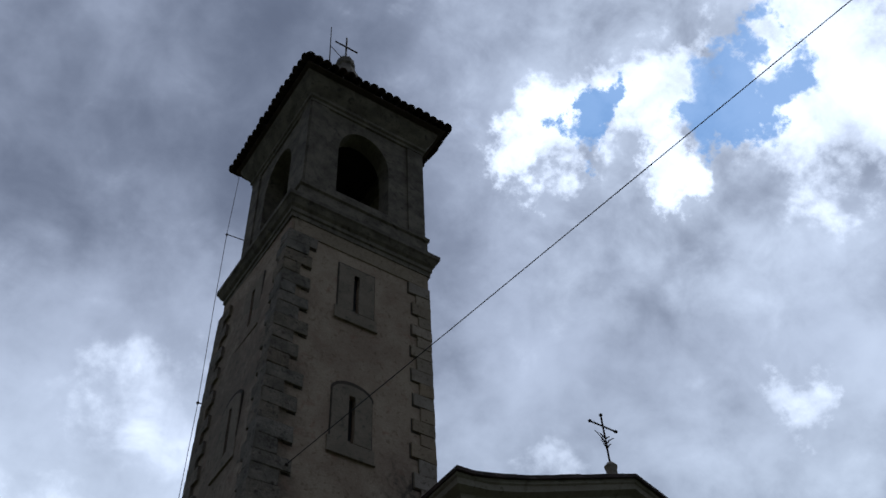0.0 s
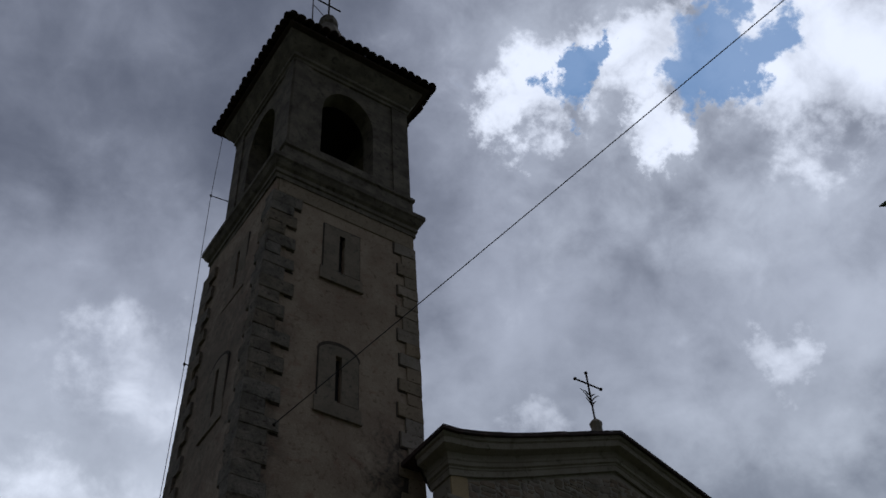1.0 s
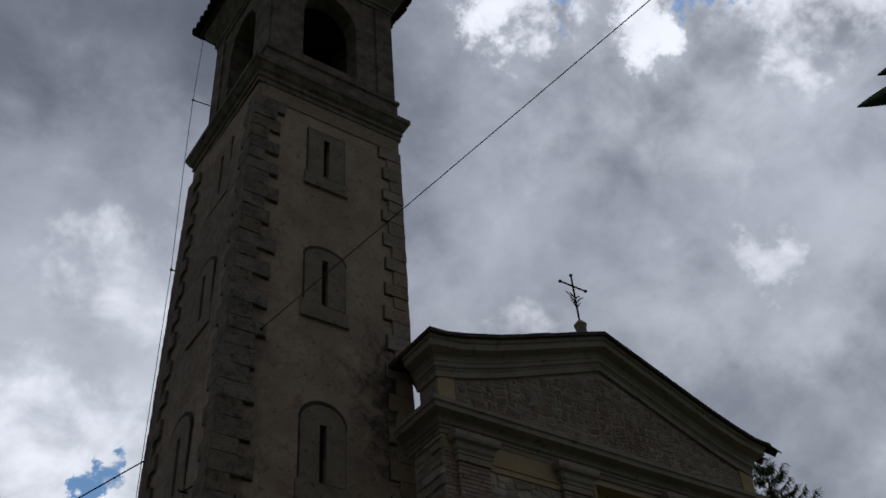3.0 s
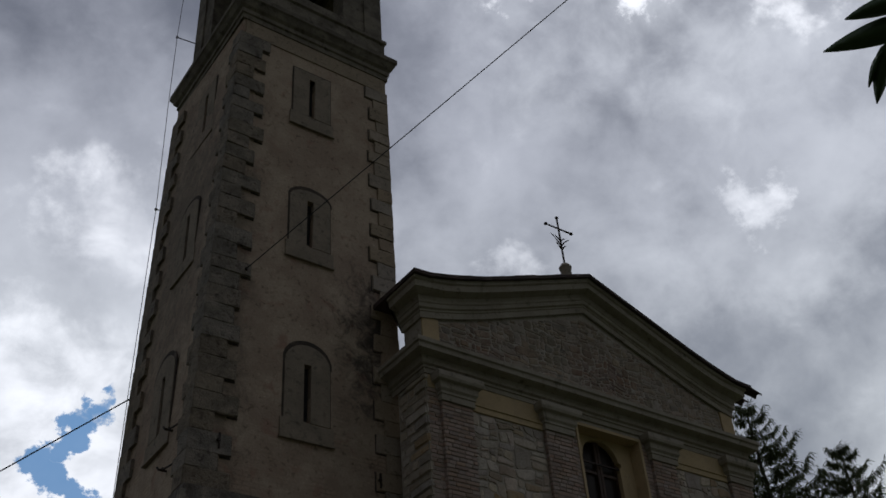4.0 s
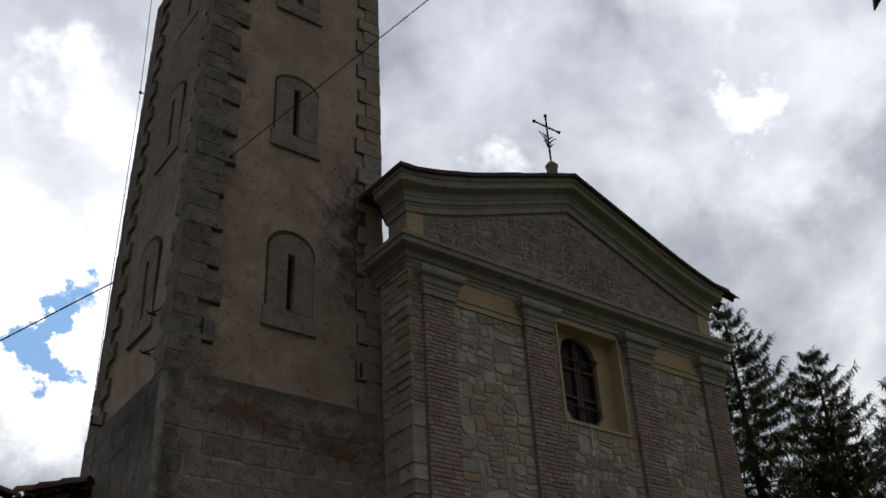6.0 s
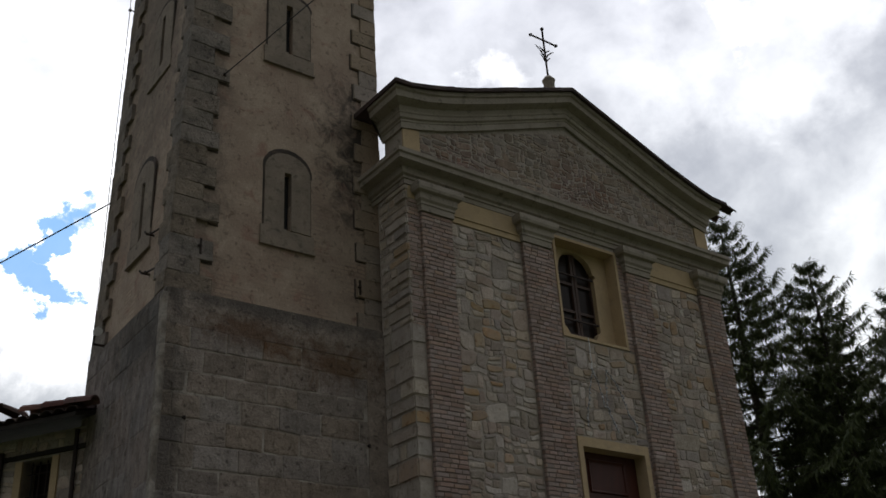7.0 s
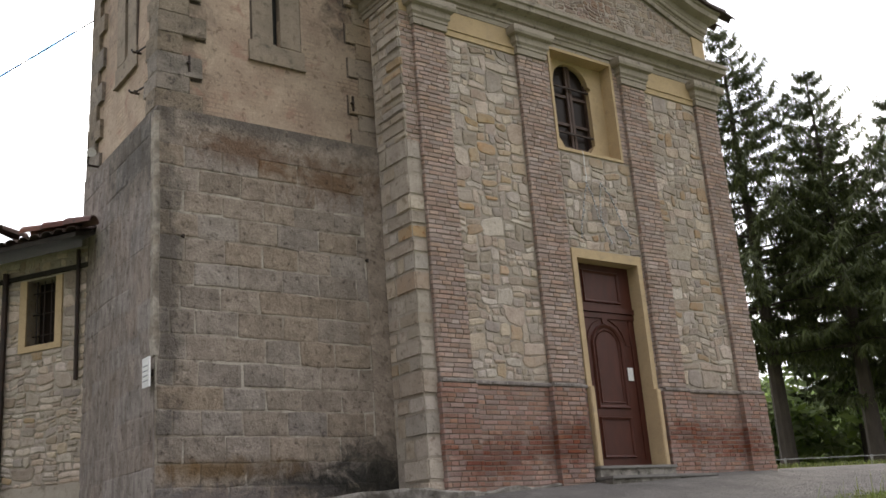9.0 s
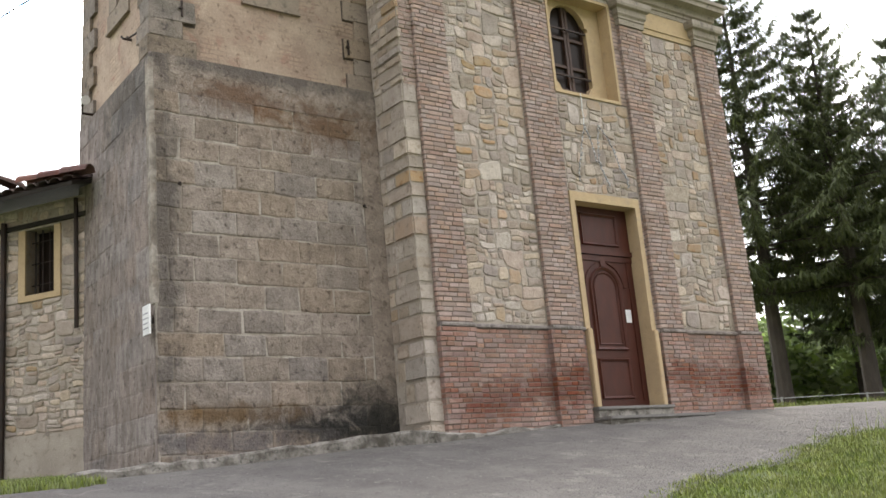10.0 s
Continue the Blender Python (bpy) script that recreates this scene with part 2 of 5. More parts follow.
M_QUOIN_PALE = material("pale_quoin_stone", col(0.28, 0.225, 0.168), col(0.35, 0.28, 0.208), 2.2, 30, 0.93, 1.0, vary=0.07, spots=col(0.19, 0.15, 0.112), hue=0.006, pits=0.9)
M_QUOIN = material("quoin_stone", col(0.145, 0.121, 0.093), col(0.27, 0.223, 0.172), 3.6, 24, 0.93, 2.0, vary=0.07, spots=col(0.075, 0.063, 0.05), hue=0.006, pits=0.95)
M_PANEL = material("window_panel_stone", col(0.21, 0.172, 0.13), col(0.295, 0.24, 0.182), 2.6, 35, 0.93, 0.7, spots=col(0.12, 0.104, 0.08), pits=0.5)
# near-black tone that paints shadow into joints round panels and quoins
M_JOINT_SHADE = material("joint_shade", col(0.05, 0.043, 0.036), col(0.10, 0.075, 0.058), 5.0, 35, 0.95, 0.6, pits=0.6)
M_BELFRY = material("sooty_stone", col(0.11, 0.093, 0.072), col(0.215, 0.183, 0.142), 2.2, 35, 0.93, 1.0, contrast=0.18, spots=col(0.05, 0.044, 0.036), pits=0.8)
M_CORNICE = material("grey_cornice", col(0.35, 0.308, 0.246), col(0.27, 0.232, 0.184), 1.8, 40, 0.92, 0.5, spots=col(0.145, 0.125, 0.10), pits=0.5)
M_YELLOW = material("yellow_plaster", col(0.50, 0.375, 0.218), col(0.43, 0.32, 0.19), 2.2, 50, 0.9, 0.25, spots=col(0.40, 0.31, 0.20), pits=0.2)
M_TILE = material("roof_tile", col(0.092, 0.06, 0.05), col(0.05, 0.04, 0.036), 3, 40, 0.92, 0.4, vary=0.25)
M_WOODROOF = material("eave_board", col(0.022, 0.019, 0.016), col(0.04, 0.033, 0.027), 4, 30, 0.9, 0.3)
M_DOOR = material("door_wood", col(0.080, 0.024, 0.015), col(0.055, 0.017, 0.011), 6, 60, 0.5, 0.1, streak=1, spec=0.25)
M_DARK = material("dark_inside", col(0.02, 0.02, 0.02), col(0.03, 0.028, 0.025), 3, 30, 0.95, 0.0)
M_IRON = material("dark_iron", col(0.035, 0.032, 0.03), col(0.06, 0.04, 0.03), 8, 60, 0.6, 0.1, metal=0.6)
M_STEP = material("grey_step_stone", col(0.17, 0.16, 0.145), col(0.23, 0.217, 0.2), 3, 60, 0.85, 0.4, pits=0.3)
M_KERB = material("kerb_stone", col(0.085, 0.076, 0.06), col(0.29, 0.27, 0.235), 5, 40, 0.92, 1.0, spots=col(0.04, 0.04, 0.032), pits=0.8, contrast=0.18)
M_ASPHALT = material("asphalt", col(0.088, 0.083, 0.075), col(0.14, 0.131, 0.118), 1.3, 45, 0.92, 1.0, spots=col(0.18, 0.168, 0.15), pits=0.5, spec=0.15)
M_EARTH = material("earth_and_grass", col(0.06, 0.085, 0.025), col(0.09, 0.10, 0.04), 1.2, 25, 0.95, 0.6, spots=col(0.12, 0.10, 0.06))
M_GRASS = material("grass_blade", col(0.15, 0.20, 0.052), col(0.24, 0.26, 0.095), 2.0, 20, 0.8, 0.0, vary=0.35, island=True, spec=0.1)
M_NEEDLE = material("spruce_needles", col(0.060, 0.078, 0.028), col(0.096, 0.116, 0.042), 1.0, 12, 0.75, 0.0, vary=0.35, island=True)
M_SHRUB = material("shrub_leaves", col(0.15, 0.22, 0.065), col(0.21, 0.28, 0.09), 0.4, 8, 0.8, 0.0, vary=0.35, island=True, spec=0.1)
M_BARK = material("bark", col(0.045, 0.038, 0.032), col(0.08, 0.068, 0.055), 3, 25, 0.95, 0.7, streak=1)
M_LEAF = material("broad_leaf", col(0.035, 0.06, 0.02), col(0.05, 0.08, 0.03), 8, 40, 0.6, 0.1)
M_WHITE = material("white_plate", col(0.75, 0.75, 0.73), col(0.66, 0.66, 0.64), 6, 60, 0.5, 0.0)
M_INK = material("grey_ink", col(0.22, 0.23, 0.25), col(0.28, 0.28, 0.30), 6, 60, 0.6, 0.0)
M_WIRE = material("cable_rubber", col(0.03, 0.03, 0.03), col(0.05, 0.05, 0.05), 6, 60, 0.6, 0.0)
M_ZINC = material("dull_zinc", col(0.30, 0.30, 0.29), col(0.22, 0.22, 0.21), 6, 60, 0.5, 0.1, metal=0.5)
M_RUST_TILE = material("red_tile", col(0.16, 0.065, 0.045), col(0.09, 0.045, 0.035), 4, 40, 0.9, 0.5, vary=0.3, spots=col(0.06, 0.05, 0.045))
M_CASEMENT = material("brown_casement", col(0.085, 0.05, 0.036), col(0.055, 0.034, 0.026), 6, 60, 0.6, 0.2, streak=1)
M_SIDE = material("side_stone", col(0.35, 0.297, 0.238), col(0.46, 0.398, 0.325), 3.0, 35, 0.92, 1.0, vary=0.2, spots=col(0.22, 0.17, 0.125), hue=0.014, pits=0.6)

glass = bpy.data.materials.new("window_glass")
glass.use_nodes = True
_b = glass.node_tree.nodes["Principled BSDF"]
_b.inputs["Base Color"].default_value, _b.inputs["Roughness"].default_value = (0.02, 0.014, 0.011, 1), 0.3
_b.inputs["Specular IOR Level"].default_value = 0.08
M_GLASS = glass

# ---- mesh helpers ----


def link(name, bm, mat, parent=None, label="", smooth=False):
    me = bpy.data.meshes.new(name)
    bmesh.ops.recalc_face_normals(bm, faces=bm.faces)
    bm.to_mesh(me)
    bm.free()
    me.materials.append(mat)
    if smooth:
        for p in me.polygons:
            p.use_smooth = True
    ob = new(name, me)
    if parent:
        ob.parent = parent
    if label:
        ob["label"] = label
    return ob


part = link


def box(bm, x0, x1, y0, y1, z0, z1):
    v = [bm.verts.new((x, y, z)) for x in (x0, x1) for y in (y0, y1) for z in (z0, z1)]
    for f in ((0, 1, 3, 2), (4, 6, 7, 5), (0, 4, 5, 1), (2, 3, 7, 6), (0, 2, 6, 4), (1, 5, 7, 3)):
        bm.faces.new([v[i] for i in f])
    return v


def boxes(*args):
    bm = bmesh.new()
    for a in args:
        box(bm, *a)
    return bm


def hexa(bm, low, high, z0, z1):
    """A prism between two outlines with the same number of corners."""
    a = [bm.verts.new((x, y, z0)) for x, y in low]
    b = [bm.verts.new((x, y, z1)) for x, y in high]
    n = len(a)
    bm.faces.new(a[::-1]), bm.faces.new(b)
    for i in range(n):
        bm.faces.new((a[i], a[(i + 1) % n], b[(i + 1) % n], b[i]))


def loft(bm, rows, closed=False, caps=True):
    """Skin over rows of points."""
    vs = [[bm.verts.new(p) for p in r] for r in rows]
    n = len(rows[0])
    for a, b in zip(vs, vs[1:] + ([vs[0]] if closed else [])):
        for i in range(n - 1):
            bm.faces.new((a[i], a[i + 1], b[i + 1], b[i]))
    if caps and not closed:
        for r in (vs[0], vs[-1]):
            try:
                bm.faces.new(r)
            except ValueError:
                pass


def tube(bm, pts, radii, sides=6):
    rings = []
    for i, p in enumerate(pts):
        p = Vector(p)
        d = (Vector(pts[min(i + 1, len(pts) - 1)]) - Vector(pts[max(i - 1, 0)])).normalized()
        u = d.orthogonal().normalized()
        w = d.cross(u)
        r = radii[i] if isinstance(radii, (list, tuple)) else radii
        rings.append([bm.verts.new(p + (u * math.cos(a) + w * math.sin(a)) * r) for a in (2 * math.pi * k / sides for k in range(sides))])
    for a, b in zip(rings, rings[1:]):
        for k in range(sides):
            bm.faces.new((a[k], a[(k + 1) % sides], b[(k + 1) % sides], b[k]))
    bm.faces.new(rings[0][::-1]), bm.faces.new(rings[-1])


def ring_moulding(bm, rect, profile):
    """A moulding right round a rectangle; profile: (out, z) from the bottom up."""
    x0, x1, y0, y1 = rect
    loft(bm, [[(x, y, z) for (x, y, z) in [(cx + sx * o, cy + sy * o, z) for o, z in profile]] for cx, cy, sx, sy in ((x0, y0, -1, -1), (x1, y0, 1, -1), (x1, y1, 1, 1), (x0, y1, -1, 1))], closed=True)


def front_moulding(bm, x0, x1, y, back, profile):
    """A moulding along a front at y, with returns at both ends to back."""
    loft(bm, [[(x0 - o, back, z) for o, z in profile], [(x0 - o, y - o, z) for o, z in profile], [(x1 + o, y - o, z) for o, z in profile], [(x1 + o, back, z) for o, z in profile]])


def thing(name, label, category, group="", kind=""):
    return tagged(new(name), label, category, group, kind)


rng = random.Random(7)

# ---- ground and road ----


def hx(x):
    return float(np.interp(x, [-60, 0, 3.5, 5.3, 7.0, 8.0, 10.4, 12.8, 15.4, 22, 60, 400], [-1.0, 1.86, 1.98, 2.05, 2.15, 2.20, 2.33, 2.42, 2.47, 2.56, 3.0, 4.0]))


def ground_z(x, y):
    dy = y - 11.0
    if dy < 0:
        return hx(x) + 0.187 * max(dy, -12.0) + 0.03 * min(dy + 12.0, 0.0)
    return hx(x) + 0.065 * min(dy, 9.0) - 0.04 * max(0.0, min(dy - 9.0, 100.0))


def sheet(xs, ys, lift):
    bm = bmesh.new()
    g = {}
    for i, x in enumerate(xs):
        for j, y in enumerate(ys):
            g[i, j] = bm.verts.new((x, y, ground_z(x, y) + lift))
    for i in range(len(xs) - 1):
        for j in range(len(ys) - 1):
            bm.faces.new((g[i, j], g[i + 1, j], g[i + 1, j + 1], g[i, j + 1]))
    return bm


far = [-1500, -600, -200, -80, -40]
ground = link("ground", sheet(far + list(np.arange(-30, 45, 1.5)) + [60, 100, 250, 600, 1500], far + list(np.arange(-30, 45, 1.5)) + [60, 100, 250, 600, 1500], -0.02), M_EARTH)
tagged(ground, "sloping earth and grass ground running to the horizon", "ground", kind="structure")


def grass_edge(x):
    return 6.45 + 0.255 * (x - 7.1) + 0.10 * math.sin(x * 1.7) + 0.06 * math.sin(x * 4.3 + 1)


def make_road():
    bm = bmesh.new()
    rows = []
    for x in np.arange(-14, 46, 0.5):
        y0 = max(grass_edge(x), -6) if x > 5 else np.interp(x, [-14, 5], [-6, grass_edge(5)])
        y1 = 10.98 if x > 8.0 else 11.45 if x > 3.3 else 10.7
        if x > 15.3:
            y1 = 11.9 + 0.05 * math.sin(x * 2)
        rows.append([(x, y, ground_z(x, y) + 0.012) for y in np.linspace(y0, y1, 9)])
    loft(bm, rows, caps=False)
    return tagged(link("road", bm, M_ASPHALT), "worn grey asphalt road climbing past the church", "road", kind="structure")


road = make_road()

# ---- church ----
FX0, FX1, FY = 7.945, 15.20, 11.0          # corners and front of the church
DOOR = (11.07, 12.44, 2.58, 5.82)
WIN = (11.00, 12.41, 7.69, 9.45)
PILASTERS = ((8.195, 8.765), (10.23, 10.80), (12.62, 13.19), (14.60, 15.17))
PY = FY - 0.075                            # face of the pilasters
BAND = 3.77

church = thing("church", "small stone and brick church with a pedimented front", "church")
front = part("facade_wall", boxes((FX0, 10.98, FY, 11.75, 1.6, 9.6)), M_MORTAR, church)
for sec in ((12.50, FX1, FY, 11.75, 1.6, 9.6), (10.98, 12.50, FY, 11.75, DOOR[3] + 0.06, WIN[2] - 0.03), (10.98, 12.50, FY, 11.75, WIN[3] + 0.03, 9.6), (10.98, 12.50, 11.02, 11.75, 1.6, DOOR[2] - 0.05)):
    part("wall_section", boxes(sec), M_MORTAR, church)
for a, b, z0, z1 in ((8.80, 10.20, 1.7, BAND - 0.03), (10.83, 10.97, 1.7, BAND - 0.03), (12.54, 12.59, 1.7, BAND - 0.03), (13.22, 14.57, 1.7, BAND - 0.03), (10.80, 10.965, BAND + 0.04, 9.57), (12.545, 12.62, BAND + 0.04, 5.97), (12.46, 12.62, 7.64, 9.57)):
    part("joint_backing", boxes((a, b, FY - 0.004, FY + 0.02, z0, z1)), M_RAKED_SHADE, front)
part("nave_wall", boxes((8.1, 8.5, 11.75, 20, 1.6, 9.0), (14.8, 15.1, 11.75, 20, 1.6, 9.0), (8.5, 14.8, 19.6, 20, 1.6, 9.0)), M_SIDE, church)


def nave_roof():
    bm = bmesh.new()
    loft(bm, [[(8.1, y, 9.1), (11.6, y, 10.4), (15.1, y, 9.1), (15.1, y, 9.0), (11.6, y, 10.25), (8.1, y, 9.0), (8.1, y, 9.1)] for y in (11.8, 20.2)])
    return bm


part("nave_roof", nave_roof(), M_TILE, church, "low tiled roof behind the front")


def pediment_line(x):
    """Underside of the raking cornice at the wall."""
    d = abs(x - 11.62)
    return float(np.interp(-d, [-4.2, -3.65, -3.1, -2.4, 0], [10.52, 10.62, 10.76, 10.99, 11.92]))


STATIONS = [FX0, 8.3, 8.7, 9.1, 9.6, 11.62, 13.6, 14.1, 14.5, 14.85, FX1]


def pediment_wall():
    bm = bmesh.new()
    loft(bm, [[(x, FY + 0.02, 10.02), (x, FY + 0.02, pediment_line(x) + 0.3), (x, 11.50, pediment_line(x) + 0.5), (x, 11.50, 10.02), (x, FY + 0.02, 10.02)] for x in STATIONS])
    return bm


part("pediment_wall", pediment_wall(), M_MORTAR, church)
RAKE = [(0.0, -0.02), (0.035, -0.02), (0.035, 0.09), (0.05, 0.10), (0.05, 0.13), (0.085, 0.15), (0.085, 0.22), (0.10, 0.235), (0.10, 0.28), (0.11, 0.345), (0.26, 0.39), (0.265, 0.50), (0.30, 0.52), (0.30, 0.60)]


def raking_cornice():
    bm = bmesh.new()
    rows = [[(FX0 - o, 11.52, pediment_line(FX0) + z) for o, z in RAKE]]
    for x in STATIONS:
        end = -1 if x == FX0 else 1 if x == FX1 else 0
        rows.append([(x + end * o, FY - o, pediment_line(x) + z) for o, z in RAKE])
    rows.append([(FX1 + o, 11.52, pediment_line(FX1) + z) for o, z in RAKE])
    loft(bm, rows)
    return bm


part("raking_cornice", raking_cornice(), M_CORNICE, church, "grey moulded raking cornice")
CORNICE = [(0.0, 9.58), (0.03, 9.58), (0.03, 9.66), (0.05, 9.67), (0.05, 9.71), (0.09, 9.735), (0.09, 9.80), (0.10, 9.845), (0.245, 9.88), (0.25, 9.96), (0.28, 9.98), (0.28, 10.05), (0.02, 10.09)]


def main_cornice():
    bm = bmesh.new()
    front_moulding(bm, FX0, FX1, FY, 11.95, CORNICE)
    return bm


part("main_cornice", main_cornice(), M_CORNICE, church, "grey moulded main cornice")


def gable_roof():
    bm = bmesh.new()
    rows = []
    xs = [FX0 - 0.33] + STATIONS + [FX1 + 0.42]
    for x in xs:
        z = pediment_line(min(max(x, FX0), FX1)) + 0.585 - (0.02 if x in (xs[0], xs[-1]) else 0)
        rows.append([(x, FY - 0.36, z + 0.004), (x, FY - 0.36, z + 0.075), (x, 11.95, z + 0.095), (x, 11.95, z + 0.004), (x, FY - 0.36, z + 0.004)])
    loft(bm, rows)
    return bm


gable = part("gable_roof", gable_roof(), M_TILE, church, "dark weathered tiled verge over the pediment")

CAP = [(0.0, 9.14), (0.03, 9.14), (0.03, 9.24), (0.045, 9.25), (0.045, 9.29), (0.075, 9.33), (0.075, 9.40), (0.08, 9.43), (0.135, 9.455), (0.15, 9.50), (0.15, 9.585), (0.0, 9.59)]
for i, (a, b) in enumerate(PILASTERS):
    p = part("pilaster", boxes((a, b, PY + 0.016, FY, BAND + 0.03, 9.14)), M_RAKED_SHADE, church, "brick pilaster")
    part("joint_backing", boxes((a + 0.004, b - 0.004, PY + 0.012, PY + 0.016, BAND + 0.03, 9.14)), M_RAKED_SHADE, p)
    bm = bmesh.new()
    box(bm, a, b, PY, FY, 9.14, 9.58)
    front_moulding(bm, a, b, PY, FY + 0.01, CAP)
    part("capital", bm, M_CORNICE, p, "moulded grey capital")
    part("plinth", boxes((a - 0.03, b + 0.03, PY - 0.014, FY, 1.7, BAND - 0.03)), M_RAKED_SHADE, p)
    part("joint_backing", boxes((a - 0.026, b + 0.026, PY - 0.02, PY - 0.014, 1.7, BAND - 0.034)), M_RAKED_SHADE, p)
for a, b in ((8.765, 10.23), (13.19, 14.60)):
    part("frieze_panel", boxes((a, b, FY - 0.02, FY, 9.26, 9.58)), M_YELLOW, church, "yellow plaster frieze panel")
    bm = bmesh.new()
    loft(bm, [[(x, FY - o, z) for o, z in ((0, 9.14), (0.03, 9.14), (0.03, 9.235), (0.05, 9.24), (0.05, 9.262), (0, 9.262))] for x in (a, b)])
    part("frieze_moulding", bm, M_YELLOW, church)
for x0, x1, lab in ((FX0 + 0.004, 8.27, ""), (14.87, FX1 - 0.004, "")):
    part("frieze_block", boxes((x0, x1, FY - 0.012, FY + 0.3, 10.07, pediment_line((x0 + x1) / 2) - 0.01)), M_YELLOW, church, "yellow plaster end block")
part("corner_frieze", boxes((FX0 - 0.008, 8.19, FY - 0.008, FY + 0.2, 9.36, 9.578)), M_YELLOW, church)


def string_band(x0, x1):
    bm = bmesh.new()
    prof = [(0.0, BAND - 0.03), (0.03, BAND - 0.026), (0.034, BAND), (0.028, BAND + 0.022), (0.0, BAND + 0.03)]
    cuts = [x0] + [v for p in PILASTERS for v in p if x0 < v < x1] + [x1]
    for a, b in zip(cuts, cuts[1:]):
        on = any(abs(a - p[0]) < 1e-6 for p in PILASTERS)
        y = PY - 0.01 if on else FY - 0.01
        loft(bm, [[(x, y - o, z) for o, z in prof] + [(x, FY, BAND + 0.03), (x, FY, BAND - 0.03), (x, y, BAND - 0.03)] for x in (a, b)])
    return bm


for x0, x1 in ((8.195, DOOR[0] - 0.10), (DOOR[1] + 0.10, FX1)):
    part("string_course", string_band(x0, x1), M_RENDER, church, "thin weathered string course over the brick plinth")

# door
door = part("door_surround", boxes((DOOR[0] - 0.10, DOOR[1] + 0.10, FY - 0.03, 11.30, DOOR[3], DOOR[3] + 0.15)), M_YELLOW, church, "yellow plaster door surround")
for x0, x1 in ((DOOR[0] - 0.10, DOOR[0]), (DOOR[1], DOOR[1] + 0.10)):
    part("jamb", boxes((x0, x1, FY - 0.03, 11.30, BAND, DOOR[3])), M_YELLOW, door)
    bm = boxes((x0, x1, FY - 0.085, 11.30, DOOR[2], BAND))
    bmesh.ops.bevel(bm, geom=[e for e in bm.edges], offset=0.012, segments=2, affect="EDGES")
    part("jamb_base", bm, M_YELLOW, door)


def frame_panel(bm, x0, x1, z0, z1, y, arch=False, w=0.035, d=0.018):
    """A raised bead round a panel, with an arched head if asked."""
    pts = [(x0, z0), (x1, z0)]
    if arch:
        r = (x1 - x0) / 2
        pts += [((x0 + x1) / 2 + r * math.cos(a), z1 - r + r * math.sin(a)) for a in np.linspace(0, math.pi, 15)]
    else:
        pts += [(x1, z1), (x0, z1)]
    n = len(pts)
    c = Vector((sum(p[0] for p in pts) / n, sum(p[1] for p in pts) / n))
    rows = []
    for k in range(n):
        p = Vector(pts[k])
        a, b = (p - Vector(pts[k - 1])).normalized(), (Vector(pts[(k + 1) % n]) - p).normalized()
        m = Vector((-(a.y + b.y), a.x + b.x))
        m = m.normalized() * (w / max(0.5, abs(m.normalized().dot(Vector((-b.y, b.x))))))
        q = p + m
        h = p + m * 0.5
        rows.append([(p.x, y, p.y), (h.x * 0.7 + p.x * 0.3, y - d, h.y * 0.7 + p.y * 0.3), (q.x, y - d * 0.4, q.y), (q.x, y, q.y)])
    loft(bm, rows, closed=True)


YD = 11.22
XM = 11.93
leaf = part("door_leaf", boxes((DOOR[0], DOOR[1], YD, YD + 0.06, DOOR[2] + 0.01, 5.02)), M_DOOR, church, "dark red-brown panelled wooden door")
bm = bmesh.new()
frame_panel(bm, 11.40, 12.11, 3.48, 4.84, YD, True, 0.06, 0.035)
part("arched_moulding", bm, M_DOOR, leaf)
bm = bmesh.new()
frame_panel(bm, 11.49, 12.02, 3.57, 4.75, YD, True, 0.03, 0.018)
part("arched_panel", bm, M_DOOR, leaf)
bm = bmesh.new()
frame_panel(bm, 11.40, 12.11, 2.72, 3.36, YD, False, 0.05, 0.03)
part("lower_panel", bm, M_DOOR, leaf)
for side in (-1, 1):
    # bead round the spandrel, hollowed by the arch
    rim = [(0.555, 4.97), (0.065, 4.97)] + [(-0.43 * math.cos(a), 4.485 + 0.43 * math.sin(a)) for a in np.linspace(radians(98.7), radians(176), 9)] + [(0.555, 4.515), (0.555, 4.97)]
    bm = bmesh.new()
    tube(bm, [(11.755 + side * u, YD - 0.004, z) for u, z in rim], 0.016, 6)
    part("spandrel_panel", bm, M_DOOR, leaf)
part("short_stile", boxes((11.70, 11.81, YD - 0.022, YD, 4.84, 5.02)), M_DOOR, leaf)
for x0, x1 in ((11.16, 11.20), (12.31, 12.35)):
    part("side_stile", boxes((x0, x1, YD - 0.02, YD, 2.70, 4.96)), M_DOOR, leaf)
part("top_rail", boxes((DOOR[0], DOOR[1], YD - 0.02, YD, 4.93, 5.02)), M_DOOR, leaf)
fan = part("door_transom", boxes((DOOR[0], DOOR[1], YD - 0.01, YD + 0.06, 5.03, DOOR[3])), M_DOOR, church, "fixed wooden transom over the door")
bm = bmesh.new()
frame_panel(bm, 11.34, 12.18, 5.18, 5.72, YD - 0.01, False, 0.05, 0.03)
part("transom_panel", bm, M_DOOR, fan)
part("transom_rail", boxes((DOOR[0], DOOR[1], YD - 0.045, YD - 0.01, 5.03, 5.11)), M_DOOR, fan)
part("dark_room", boxes((DOOR[0] - 0.3, DOOR[1] + 0.3, 11.8, 11.85, 2.0, 9.5)), M_DARK, church)
steps = thing("doorstep", "two worn grey stone steps before the church door", "step")
